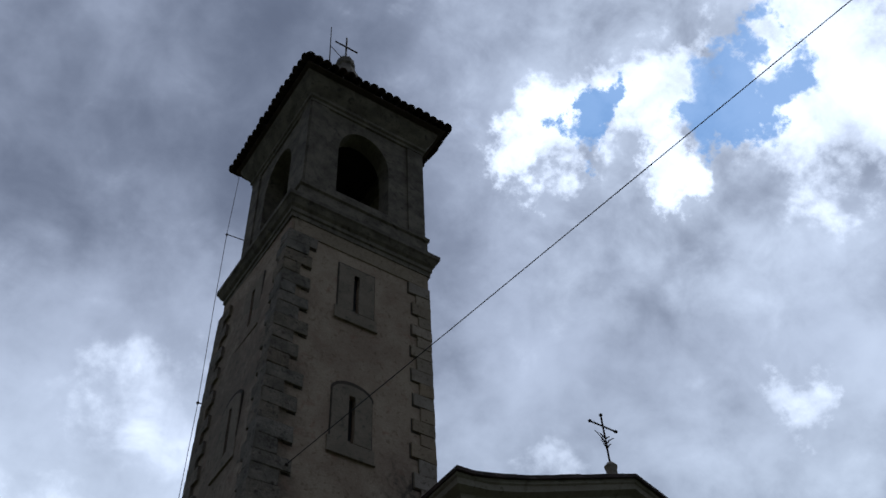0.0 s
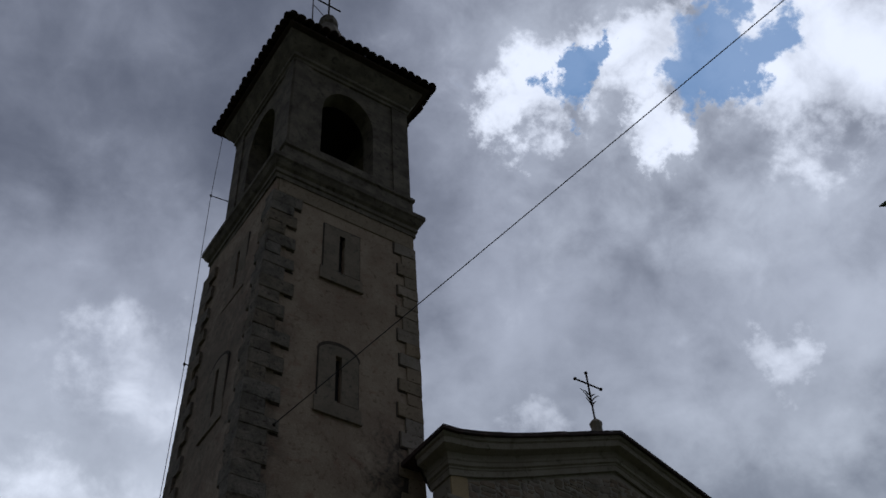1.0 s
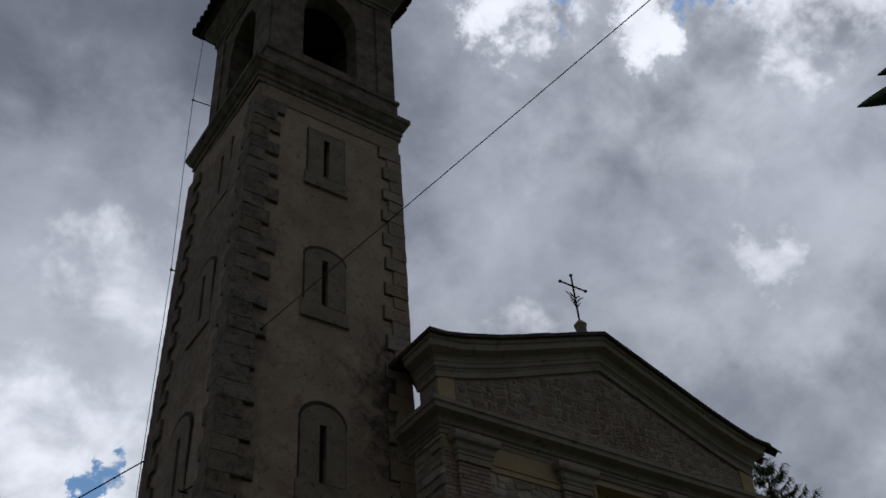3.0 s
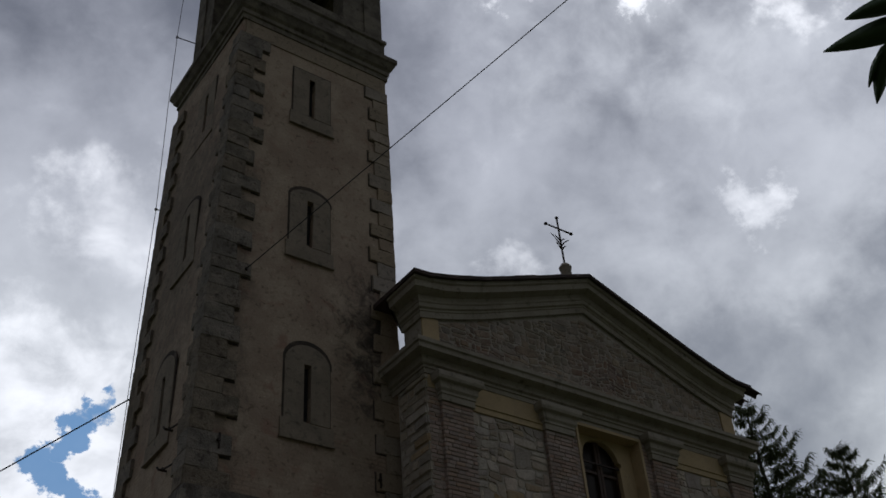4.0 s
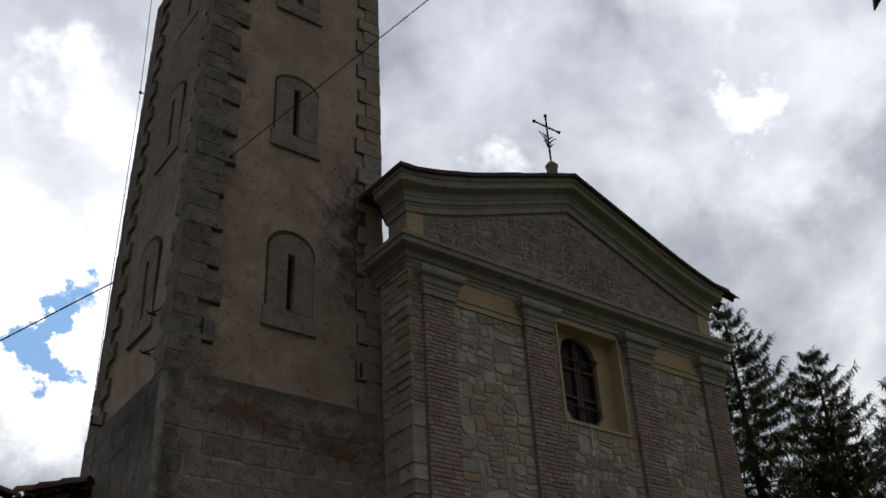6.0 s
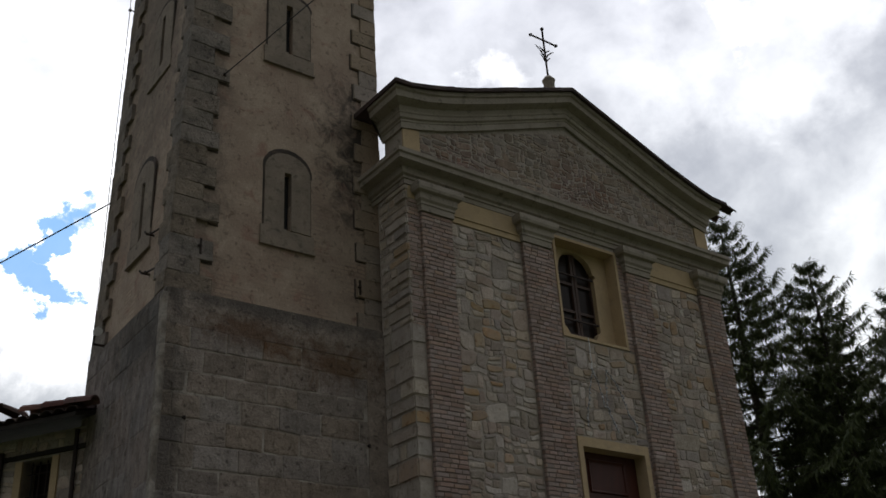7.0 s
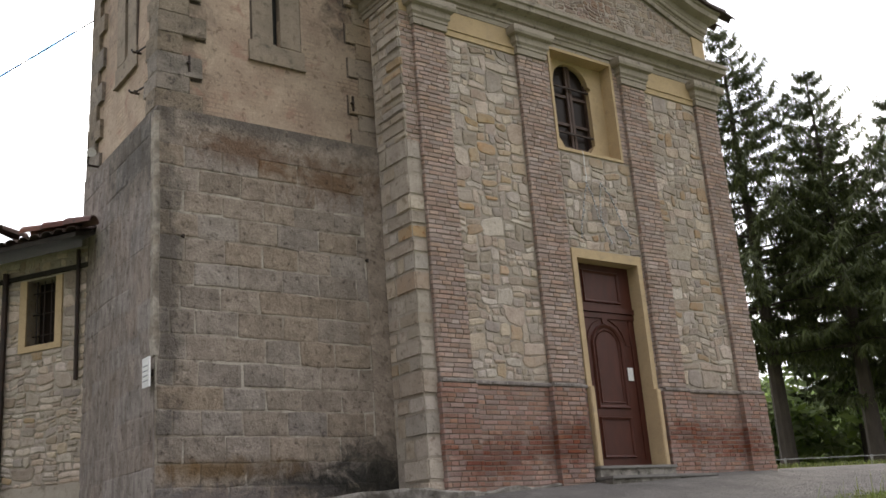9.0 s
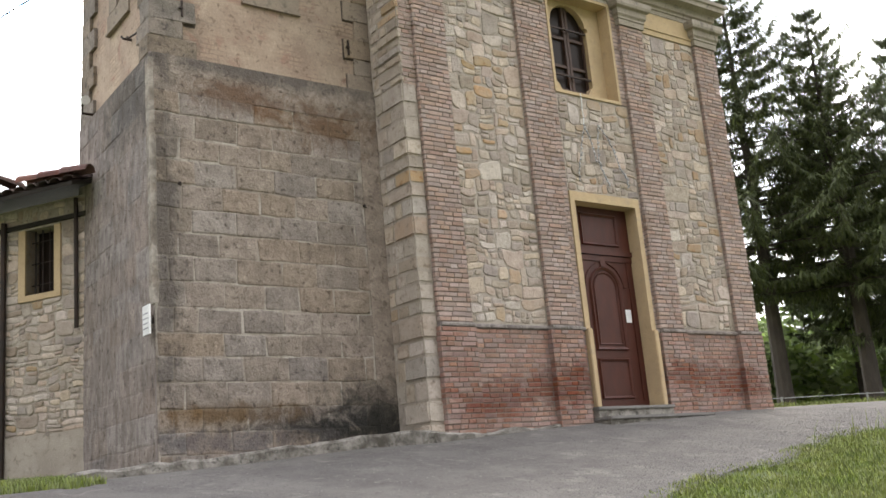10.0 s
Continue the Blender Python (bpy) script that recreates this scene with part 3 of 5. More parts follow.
for x0, x1, y0, y1, top in ((DOOR[0] - 0.12, DOOR[1] + 0.16, 10.88, YD, DOOR[2]), (DOOR[0] - 0.16, 13.22, 10.62, 11.0, 2.415)):
    tread = boxes((x0 - 0.02, x1 + 0.02, y0 - 0.03, y1, top - 0.05, top))
    bmesh.ops.bevel(tread, geom=[e for e in tread.edges], offset=0.012, segments=2, affect="EDGES")
    slab = part("tread", tread, M_STEP, steps, "worn grey stone tread")
    # riser takes the darker kerb material to deepen the nosing's shadow by colour
    part("riser", boxes((x0, x1, y0, y1, 2.0, top - 0.045)), M_KERB, slab)
notice = tagged(link("paper_notice", boxes((12.15, 12.27, YD - 0.012, YD - 0.004, 3.94, 4.15)), M_WHITE), "small white paper notice fixed to the door", "notice")

# window over the door
win = part("window_surround", boxes((WIN[0] - 0.05, WIN[0], FY - 0.025, 11.30, WIN[2] - 0.05, WIN[3] + 0.05), (WIN[1], WIN[1] + 0.05, FY - 0.025, 11.30, WIN[2] - 0.05, WIN[3] + 0.05),
                               (WIN[0], WIN[1], FY - 0.025, 11.30, WIN[2] - 0.05, WIN[2]), (WIN[0], WIN[1], FY - 0.025, 11.30, WIN[3], WIN[3] + 0.05)), M_YELLOW, church, "deep yellow plaster window surround")


def eared(cx, cz, n=13):
    """Outline of an opening with an arched head on small shoulders and cut lower corners."""
    right = [(0.30, -0.70), (0.36, -0.60), (0.42, -0.55), (0.42, 0.47), (0.465, 0.47), (0.465, 0.53), (0.40, 0.55)]
    head = [(0.40 * math.cos(a), 0.55 + 0.33 * math.sin(a)) for a in np.linspace(0, math.pi, n)][1:-1]
    left = [(-x, z) for x, z in right[::-1]]
    return [(cx + x, cz + z) for x, z in right + head + left]


def window_plate():
    bm = bmesh.new()
    hole = eared(11.66, 8.53)
    rect = [(WIN[0], WIN[2]), (WIN[1], WIN[2]), (WIN[1], WIN[3]), (WIN[0], WIN[3])]
    edges, rims = [], []
    for ring in (rect, hole):
        vs = [bm.verts.new((x, 11.22, z)) for x, z in ring]
        edges += [bm.edges.new((vs[i], vs[(i + 1) % len(vs)])) for i in range(len(vs))]
        rims.append(vs)
    bmesh.ops.triangle_fill(bm, use_beauty=True, edges=edges)
    inner = [bm.verts.new((v.co.x, 11.33, v.co.z)) for v in rims[1]]
    for i in range(len(inner)):
        j = (i + 1) % len(inner)
        bm.faces.new((rims[1][i], rims[1][j], inner[j], inner[i]))
    return bm


part("window_frame", window_plate(), M_YELLOW, win)
for bar in ((11.20, 11.27, 11.30, 11.345, 7.75, 9.40), (12.05, 12.12, 11.30, 11.345, 7.75, 9.40), (11.61, 11.665, 11.295, 11.345, 7.75, 9.42), (11.675, 11.73, 11.29, 11.345, 7.75, 9.42), (11.27, 12.05, 11.305, 11.345, 7.80, 7.90),
            *[(11.27, 12.05, 11.305, 11.345, z, z + 0.05) for z in (8.28, 8.80)]):
    part("casement_bar", boxes(bar), M_CASEMENT, win, "brown wooden casement bar")
for z in (8.10, 8.95):
    part("iron_bar", boxes((11.0, 12.3, 11.235, 11.26, z, z + 0.03)), M_IRON, win)
part("pane", boxes((11.0, 12.4, 11.345, 11.355, 7.7, 9.44)), M_GLASS, win, "dark glass")

# cross over the pediment


def church_cross():
    t = thing("gable_cross", "wrought iron cross with leaf scrolls on a small pedestal", "cross")
    x, y, top = 11.64, 11.25, 14.37
    bm = bmesh.new()
    tube(bm, [(x, y, 12.4), (x, y, 13.05), (x, y, 13.12), (x, y, 13.2)], [0.11, 0.11, 0.13, 0.07], 10)
    part("pedestal", bm, M_CORNICE, t, "small stone pedestal")
    bm = bmesh.new()
    tube(bm, [(x, y, 13.15), (x, y, top)], 0.022, 6)
    tube(bm, [(x - 0.33, y, 14.09), (x + 0.33, y, 14.09)], 0.02, 6)
    for p in ((x - 0.33, 14.09), (x + 0.33, 14.09), (x, top)):
        bmesh.ops.create_icosphere(bm, subdivisions=1, radius=0.04, matrix=Matrix.Translation((p[0], y, p[1])))
    part("cross_bar", bm, M_IRON, t)
    for s in (-1, 1):
        for h, w, u in ((0.0, 0.12, 0.16), (0.10, 0.22, 0.24), (0.22, 0.13, 0.12)):
            bm = bmesh.new()
            tube(bm, [(x, y, 13.55 + h), (x + s * w * 0.4, y, 13.55 + h + u * 0.5), (x + s * w * 0.8, y, 13.55 + h + u * 0.85), (x + s * w * 1.1, y, 13.55 + h + u)], [0.014, 0.016, 0.012, 0.005], 5)
            part("leaf_scroll", bm, M_IRON, t)
    return t


church_cross()

# ---- bell tower ----
TF = 11.935                                # front of the shaft


def left_x(z):
    return float(np.interp(z, [7.4, 9.5, 17.0], [4.62, 4.70, 4.95]))


tower = thing("bell_tower", "tall square bell tower of plaster and stone beside the church", "bell tower")
BACK = 14.9
SLITS = ((8.46, True, 0.34), (11.74, True, 0.22), (14.76, False, 0))
SLIT = 0.062                               # half the width of a slit


def pierced(bm, quad, into):
    """A face with three slits let into it; quad: its corners round from the lower left; into: the way inwards."""
    a, b, c, d = [Vector(q) for q in quad]

    def at(u, z):
        f = (z - a.z) / (d.z - a.z)
        return a.lerp(d, f).lerp(b.lerp(c, f), u)

    rings = [[a, b, c, d]]
    for z, _, _ in SLITS:
        mid = (6.42 - left_x(z + 0.8)) / (8.09 - left_x(z + 0.8)) if abs(into.y) > 0.5 else (13.28 - TF) / (BACK - TF)
        half = SLIT / (b - a).length
        rings.append([at(mid - half, z + 0.33), at(mid + half, z + 0.33), at(mid + half, z + 1.32), at(mid - half, z + 1.32)])
    edges = []
    for k, ring in enumerate(rings):
        vs = [bm.verts.new(p) for p in ring]
        edges += [bm.edges.new((vs[n], vs[(n + 1) % 4])) for n in range(4)]
        if k:
            deep = [bm.verts.new(p + into * 0.45) for p in ring]
            for n in range(4):
                bm.faces.new((vs[n], vs[(n + 1) % 4], deep[(n + 1) % 4], deep[n]))
            bm.faces.new(deep)
    bmesh.ops.triangle_fill(bm, use_beauty=True, edges=edges)


bm = bmesh.new()
low = [(left_x(7.0), TF, 7.0), (8.09, TF, 7.0), (8.09, BACK, 7.0), (4.70, BACK, 7.0)]
top = [(4.95, TF, 17.0), (8.09, TF, 17.0), (8.09, BACK, 17.0), (4.90, BACK, 17.0)]
pierced(bm, (low[0], low[1], top[1], top[0]), Vector((0, 1, 0)))
pierced(bm, (low[0], low[3], top[3], top[0]), Vector((1, 0, 0)))
for q in ((low[1], low[2], top[2], top[1]), (low[2], low[3], top[3], top[2]), low[::-1], top):
    bm.faces.new([bm.verts.new(p) for p in q])
bmesh.ops.remove_doubles(bm, verts=bm.verts, dist=0.0005)
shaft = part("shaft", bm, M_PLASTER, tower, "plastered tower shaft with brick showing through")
bm = bmesh.new()
hexa(bm, [(4.52, 11.74), (7.96, 11.74), (7.96, 14.9), (4.56, 14.9)], [(4.55, 11.78), (7.96, 11.78), (7.96, 14.9), (4.62, 14.9)], 1.6, 7.40)
base = part("tower_base", bm, M_RENDER, tower, "grey streaked tower base with ashlar front")
bm = bmesh.new()
ring_moulding(bm, (4.95, 8.09, TF, BACK), [(0, 16.98), (0.04, 16.98), (0.04, 17.10), (0.07, 17.12), (0.07, 17.22), (0.12, 17.28), (0.17, 17.40), (0.20, 17.44), (0.20, 17.55), (0.0, 17.68), (0, 17.66)])
part("tower_cornice", bm, M_BELFRY, tower, "weathered moulded cornice under the belfry")
bm = bmesh.new()
box(bm, 5.0, 8.05, TF - 0.02, TF, 16.60, 16.98)
part("fascia", bm, M_QUOIN_PALE, tower)
bm = bmesh.new()
hexa(bm, [(5.05, 11.93), (8.11, 11.93), (8.11, 14.95), (5.05, 14.95)], [(5.05, 11.93), (8.11, 11.93), (8.11, 14.95), (5.05, 14.95)], 17.5, 18.22)
ring_moulding(bm, (5.05, 8.11, 11.93, 14.95), [(0, 18.08), (0.04, 18.12), (0.04, 18.2), (0, 18.24)])
part("belfry_plinth", bm, M_BELFRY, tower)
BX0, BX1, BY0, BY1 = 5.12, 8.07, 11.98, 14.92


def arch_pts(c, r, spring, n=13):
    return [(c + r * math.cos(a), spring + 1.42 * r * math.sin(a)) for a in np.linspace(math.pi, 0, n)]


def belfry():
    bm = bmesh.new()
    z0, z1, th = 18.2, 21.75, 0.42
    for axis in "xy":
        lo, hi = (BX0, BX1) if axis == "x" else (BY0 + th, BY1 - th)
        c = 6.51 if axis == "x" else (BY0 + BY1) / 2
        r, sill, spring = 0.645, 18.47, 19.98
        pts = [(c - r, sill)] + arch_pts(c, r, spring) + [(c + r, sill)]
        for y0, y1 in (((BY0, BY0 + th), (BY1 - th, BY1)) if axis == "x" else ((BX0, BX0 + th), (BX1 - th, BX1))):
            def put(u, z, d):
                return bm.verts.new((u, d, z) if axis == "x" else (d, u, z))
            for d in (y0, y1):
                quads = [[(lo, z0), (c - r, z0), (c - r, z1), (lo, z1)], [(c + r, z0), (hi, z0), (hi, z1), (c + r, z1)], [(c - r, z0), (c + r, z0), (c + r, sill), (c - r, sill)]]
                for q in quads:
                    bm.faces.new([put(u, z, d) for u, z in q])
                arch = arch_pts(c, r, spring)
                for (a, b) in zip(arch, arch[1:]):
                    bm.faces.new([put(a[0], a[1], d), put(b[0], b[1], d), put(b[0], z1, d), put(a[0], z1, d)])
            for a, b in zip(pts, pts[1:] + [pts[0]]):
                bm.faces.new([put(a[0], a[1], y0), put(b[0], b[1], y0), put(b[0], b[1], y1), put(a[0], a[1], y1)])
    bmesh.ops.remove_doubles(bm, verts=bm.verts, dist=0.0005)
    return bm


part("belfry_wall", belfry(), M_BELFRY, tower, "weathered belfry with an arched opening in each side")
for x0, x1 in ((BX0 - 0.002, BX0 + 0.42), (BX1 - 0.42, BX1 + 0.002)):
    part("corner_strip", boxes((x0, x1, BY0 - 0.035, BY0, 18.24, 21.25)), M_BELFRY, tower)
for y0, y1 in ((BY0 + 0.002, BY0 + 0.42), (BY1 - 0.42, BY1)):
    part("corner_strip", boxes((BX0 - 0.035, BX0, y0, y1, 18.24, 21.25)), M_BELFRY, tower)
part("belfry_floor", boxes((BX0 + 0.05, BX1 - 0.05, BY0 + 0.05, BY1 - 0.05, 18.0, 18.3)), M_DARK, tower)
part("belfry_ceiling", boxes((BX0 + 0.05, BX1 - 0.05, BY0 + 0.05, BY1 - 0.05, 21.6, 21.74)), M_DARK, tower)
bm = bmesh.new()
ring_moulding(bm, (BX0, BX1, BY0, BY1), [(0, 21.25), (0.04, 21.27), (0.04, 21.36), (0.08, 21.40), (0.08, 21.50), (0.14, 21.60), (0.22, 21.75), (0.28, 21.9), (0.30, 22.02), (0.0, 22.04)])
part("belfry_cornice", bm, M_BELFRY, tower)
EX0, EX1, EY0, EY1, EZ, APEX = 4.74, 8.50, 11.55, 15.33, 22.10, 25.0
CXT, CYT = (EX0 + EX1) / 2, (EY0 + EY1) / 2
bm = bmesh.new()
hexa(bm, [(EX0, EY0), (EX1, EY0), (EX1, EY1), (EX0, EY1)], [(EX0, EY0), (EX1, EY0), (EX1, EY1), (EX0, EY1)], EZ - 0.04, EZ)
hexa(bm, [(EX0, EY0), (EX1, EY0), (EX1, EY1), (EX0, EY1)], [(CXT - 0.15, CYT - 0.15), (CXT + 0.15, CYT - 0.15), (CXT + 0.15, CYT + 0.15), (CXT - 0.15, CYT + 0.15)], EZ + 0.004, APEX)
roof = part("tower_roof", bm, M_TILE, tower, "steep pyramid roof of dark clay tiles")
bm = bmesh.new()
tube(bm, [(CXT, CYT, 24.2), (CXT, CYT, 25.3), (CXT, CYT, 25.9), (CXT, CYT, 26.0), (CXT, CYT, 26.3), (CXT, CYT, 26.4)], [0.75, 0.45, 0.26, 0.29, 0.24, 0.06], 8)
part("finial", bm, M_BELFRY, tower, "dark stone finial block")


def slit_window(z, arched, head, name, axis="x"):
    """A slit between stone panels with a projecting sill; z: the sill's underside."""
    d0 = TF if axis == "x" else left_x(z + 0.8)

    def ob(nm, bm, mat, par, lab=""):
        o = part(nm, bm, mat, par, lab)
        if axis == "y":
            for v in o.data.vertices:
                x, y, zz = v.co
                v.co = (d0 + (y - TF), 13.28 + (x - 6.42), zz)
        return o

    bm = bmesh.new()
    hw = 0.39
    y = TF - 0.016
    for x0, x1 in ((6.42 - hw, 6.42 - SLIT), (6.42 + SLIT, 6.42 + hw)):
        box(bm, x0, x1, y, TF + 0.1, z + 0.33, z + 1.32)
    cc = 6.42
    if arched:
        pts = [(cc + hw * math.cos(a), z + 1.32 + head * math.sin(a)) for a in np.linspace(math.pi, 0, 13)]
        lo = [bm.verts.new((px, y, pz)) for px, pz in pts]
        up = [bm.verts.new((px, TF + 0.1, pz)) for px, pz in pts]
        bm.faces.new(lo)
        for k in range(len(pts) - 1):
            bm.faces.new((lo[k], lo[k + 1], up[k + 1], up[k]))
    else:
        box(bm, cc - hw, cc + hw, y, TF + 0.1, z + 1.32, z + 1.50)
    w = ob("slit_window", bm, M_PANEL, tower, "stone panel with a dark slit")
    # joint round the panel with its shadow painted in, widest over the head
    rim = bmesh.new()
    yj = TF - 0.006
    if arched:
        rows = []
        for a in np.linspace(math.pi, 0, 13):
            t = 0.035 + 0.05 * math.sin(a)
            ca, sa = math.cos(a), math.sin(a)
            ins, outs = (cc + (hw - 0.004) * ca, z + 1.32 + (head - 0.004) * sa), (cc + (hw + t) * ca, z + 1.32 + (head + t) * sa)
            rows.append([(ins[0], yj, ins[1]), (outs[0], yj, outs[1]), (outs[0], TF + 0.02, outs[1])])
        loft(rim, rows)
    else:
        box(rim, cc - hw - 0.02, cc + hw + 0.02, yj, TF + 0.02, z + 1.50, z + 1.53)
    top = z + (1.32 if arched else 1.50)
    box(rim, cc - hw - 0.03, cc - hw + 0.004, yj, TF + 0.02, z + 0.33, top)
    box(rim, cc + hw - 0.004, cc + hw + 0.016, yj, TF + 0.02, z + 0.33, top)
    ob("joint", rim, M_JOINT_SHADE, w, "dark strip painting the joint and its shadow round the panel")
    ob("sill", boxes((cc - 0.45, cc - 0.02, TF - 0.026, TF + 0.1, z + 0.03, z + 0.33), (cc - 0.02, cc + 0.45, TF - 0.022, TF + 0.1, z + 0.03, z + 0.31), (cc - 0.46, cc + 0.46, TF - 0.05, TF + 0.1, z, z + 0.03)), M_PANEL, w)
    # near-black plate stands in for the shade deeper in the slit
    ob("slit", boxes((cc - SLIT - 0.02, cc + SLIT + 0.02, TF + 0.10, TF + 0.13, z + 0.30, z + 1.36)), M_DARK, w, "dark plate painting the slit's inner shade")
    return w


for axis in "xy":
    for z, arched, head in SLITS:
        slit_window(z, arched, head, "", axis)

# ---- kerb, plaque, cables, hooks ----


def make_kerb():
    bm = bmesh.new()
    rows = []
    r = random.Random(3)
    for x in np.arange(3.45, 11.0, 0.22):
        y = float(np.interp(x, [3.4, 7.2, 7.8, 11.0], [11.28, 11.36, 10.86, 10.93]))
        top = float(np.interp(x, [3.4, 5.4, 7.1, 7.8, 8.3, 11.0], [2.11, 2.21, 2.345, 2.35, 2.29, 2.38])) + r.uniform(-0.03, 0.02)
        w = 0.16 + r.uniform(-0.03, 0.02)
        z0 = ground_z(x, y) - 0.15
        back = 11.8 if x < 7.9 else FY + 0.02
        rows.append([(x, y, z0), (x, y + r.uniform(-0.02, 0.02), top - 0.03), (x, y + 0.03, top), (x, y + w, top + 0.01), (x, back, top - 0.01), (x, back, z0)])
    loft(bm, rows)
    return tagged(link("kerb", bm, M_KERB), "low cracked and mossy stone kerb along the walls", "kerb", kind="structure")


make_kerb()


def make_plaque():
    t = tagged(link("wall_plaque", boxes((4.44, 4.462, 11.70, 11.92, 3.70, 4.06)), M_WHITE), "small white plaque on the tower's corner", "plaque")
    part("writing_bar", boxes(*[(4.436, 4.44, 11.73, 11.89, 3.77 + 0.06 * k, 3.782 + 0.06 * k) for k in range(4)]), M_INK, t)
    part("bracket", boxes((4.462, 4.56, 11.78, 11.84, 3.84, 3.92)), M_IRON, t)


make_plaque()
bm = bmesh.new()
rows = []
rd = random.Random(8)
for z in np.arange(4.08, 7.38, 0.14):
    w = 0.06 + rd.uniform(-0.02, 0.02)
    rows.append([(4.53, 11.80 + w, z), (4.505 + rd.uniform(-0.006, 0.004), 11.80 + w * 0.6, z), (4.505, 11.735 + rd.uniform(-0.01, 0.004), z), (4.54 + w * 0.5, 11.722, z), (4.56 + w * 0.5, 11.74, z)])
loft(bm, rows)
part("mortar_fillet", bm, M_JOINT, base, "pale mortar fillet down the tower's corner")


def wall_iron():
    """Iron pegs in the tower's base and tie bars let into its corner stones."""
    for x, z in PEGS:
        bm = bmesh.new()
        tube(bm, [(x, 11.76, z), (x, 11.70, z), (x, 11.69, z - 0.03)], [0.022, 0.022, 0.016], 7)
        part("iron_peg", bm, M_IRON, base, "rusty iron peg")
    for x, z in TIES:
        bm = boxes((x - 0.013, x + 0.013, TF - 0.075, TF + 0.02, z - 0.12, z + 0.12), (x - 0.04, x + 0.013, TF - 0.085, TF - 0.04, z - 0.016, z + 0.016))
        bmesh.ops.bevel(bm, geom=[e for e in bm.edges], offset=0.005, segments=1, affect="EDGES")
        part("tie_bar", bm, M_IRON, shaft, "rusty iron tie bar")


PEGS = ((4.88, 5.63), (7.63, 5.60))
TIES = ((7.65, 8.11), (5.05, 8.16))
wall_iron()


def wall_lamp():
    t = thing("floodlight", "small white floodlight on a bracket on the tower", "floodlight")
    bm = bmesh.new()
    tube(bm, [(4.48, 14.30, 7.66), (4.48, 14.22, 7.62), (4.48, 14.14, 7.60)], [0.035, 0.06, 0.07], 9)
    part("lamp_head", bm, M_WHITE, t, "white lamp head")
    bm = bmesh.new()
    tube(bm, [(4.70, 14.30, 7.45), (4.48, 14.30, 7.45), (4.48, 14.28, 7.62)], 0.022, 6)
    part("bracket", bm, M_IRON, t)


wall_lamp()


def cable(name, label, a, b, sag, r, mat=None, n=14):
    a, b = Vector(a), Vector(b)
    bm = bmesh.new()
    tube(bm, [a.lerp(b, k / n) - Vector((0, 0, sag * 4 * (k / n) * (1 - k / n))) for k in range(n + 1)], r, 5)
    return tagged(link(name, bm, mat or M_WIRE), label, "cable")


# one cable leaves the front corner over the road, another leaves the back of the tower
HOOK = Vector((5.28, 11.86, 11.16))
EYE = Vector((0, 0, 1.55))
FAR_A = Vector((8.07, 2.26, 13.23))
over = cable("overhead_cable", "thin dark cable hanging from the tower over the road", HOOK, FAR_A + (FAR_A - HOOK) * 0.5, 0.0, 0.008)
BACK_A = Vector((4.728, 14.86, 10.23))
cable("side_cable", "thin dark cable fixed to the tower's far edge", BACK_A, BACK_A + Vector((-1.428, 1.14, -1.034)) * 5, 0.0, 0.013)
for p, q in ((HOOK, (0.12, 0.16, 0)), (BACK_A, (0.10, -0.02, 0))):
    bm = bmesh.new()
    tube(bm, [p, p + Vector(q)], 0.02, 6)
    bmesh.ops.create_icosphere(bm, subdivisions=1, radius=0.028, matrix=Matrix.Translation(p))
    tagged(link("cable_hook", bm, M_IRON), "rusty iron hook holding a cable to the wall", "hook")


def wall_hook(y, z):
    bm = bmesh.new()
    x = left_x(z)
    tube(bm, [(x + 0.05, y, z), (x - 0.10, y, z), (x - 0.10, y + 0.05, z + 0.05)], 0.018, 6)
    tube(bm, [(x - 0.03, y - 0.35, z - 0.05), (x - 0.05, y, z), (x - 0.03, y + 0.02, z + 0.05)], 0.016, 6)
    return tagged(link("wall_bracket", bm, M_IRON), "small rusty iron bracket on the tower wall", "bracket", group="tower wall brackets")


wall_hook(12.70, 8.60), wall_hook(12.72, 7.98)


def conductor():
    t = thing("lightning_conductor", "thin conductor wire held off the tower by iron arms", "lightning conductor")
    pts = [(4.83, 15.3, 22.0), (4.67, 14.93, 19.26), (4.68, 14.93, 17.2), (4.72, 14.93, 14.35), (4.68, 14.93, 10.7), (4.66, 14.93, 7.8), (4.62, 14.93, 6.2)]
    bm = bmesh.new()
    tube(bm, pts, 0.007, 4)
    part("wire", bm, M_WIRE, t)
    for x, y, z in ((4.67, 14.93, 19.26), (4.72, 14.93, 14.35)):
        bm = bmesh.new()
        tube(bm, [(x, y, z), (x + 0.50, y - 0.05, z)], 0.012, 5)
        bmesh.ops.create_icosphere(bm, subdivisions=1, radius=0.035, matrix=Matrix.Translation((x, y, z)))
        part("arm", bm, M_IRON, t)


conductor()


def tower_cross():
    t = thing("tower_cross", "small iron cross on the tower's finial", "cross")
    bm = bmesh.new()
    tube(bm, [(CXT, CYT, 26.2), (CXT, CYT, 27.65)], 0.028, 6)
    part("upright", bm, M_IRON, t)
    bm = bmesh.new()
    tube(bm, [(CXT - 0.36, CYT, 27.15), (CXT + 0.36, CYT, 27.15)], 0.025, 6)
    part("arm", bm, M_IRON, t)
    t = thing("lightning_rod", "thin iron lightning rod on the tower roof", "lightning rod")
    bm = bmesh.new()
    tube(bm, [(5.95, 13.0, 24.0), (5.90, 13.0, 26.95)], [0.025, 0.012], 5)
    part("rod", bm, M_IRON, t)
    bm = bmesh.new()
    tube(bm, [(5.93, 13.0, 25.95), (CXT, CYT, 26.35)], 0.012, 4)
    part("stay_wire", bm, M_IRON, t)


tower_cross()

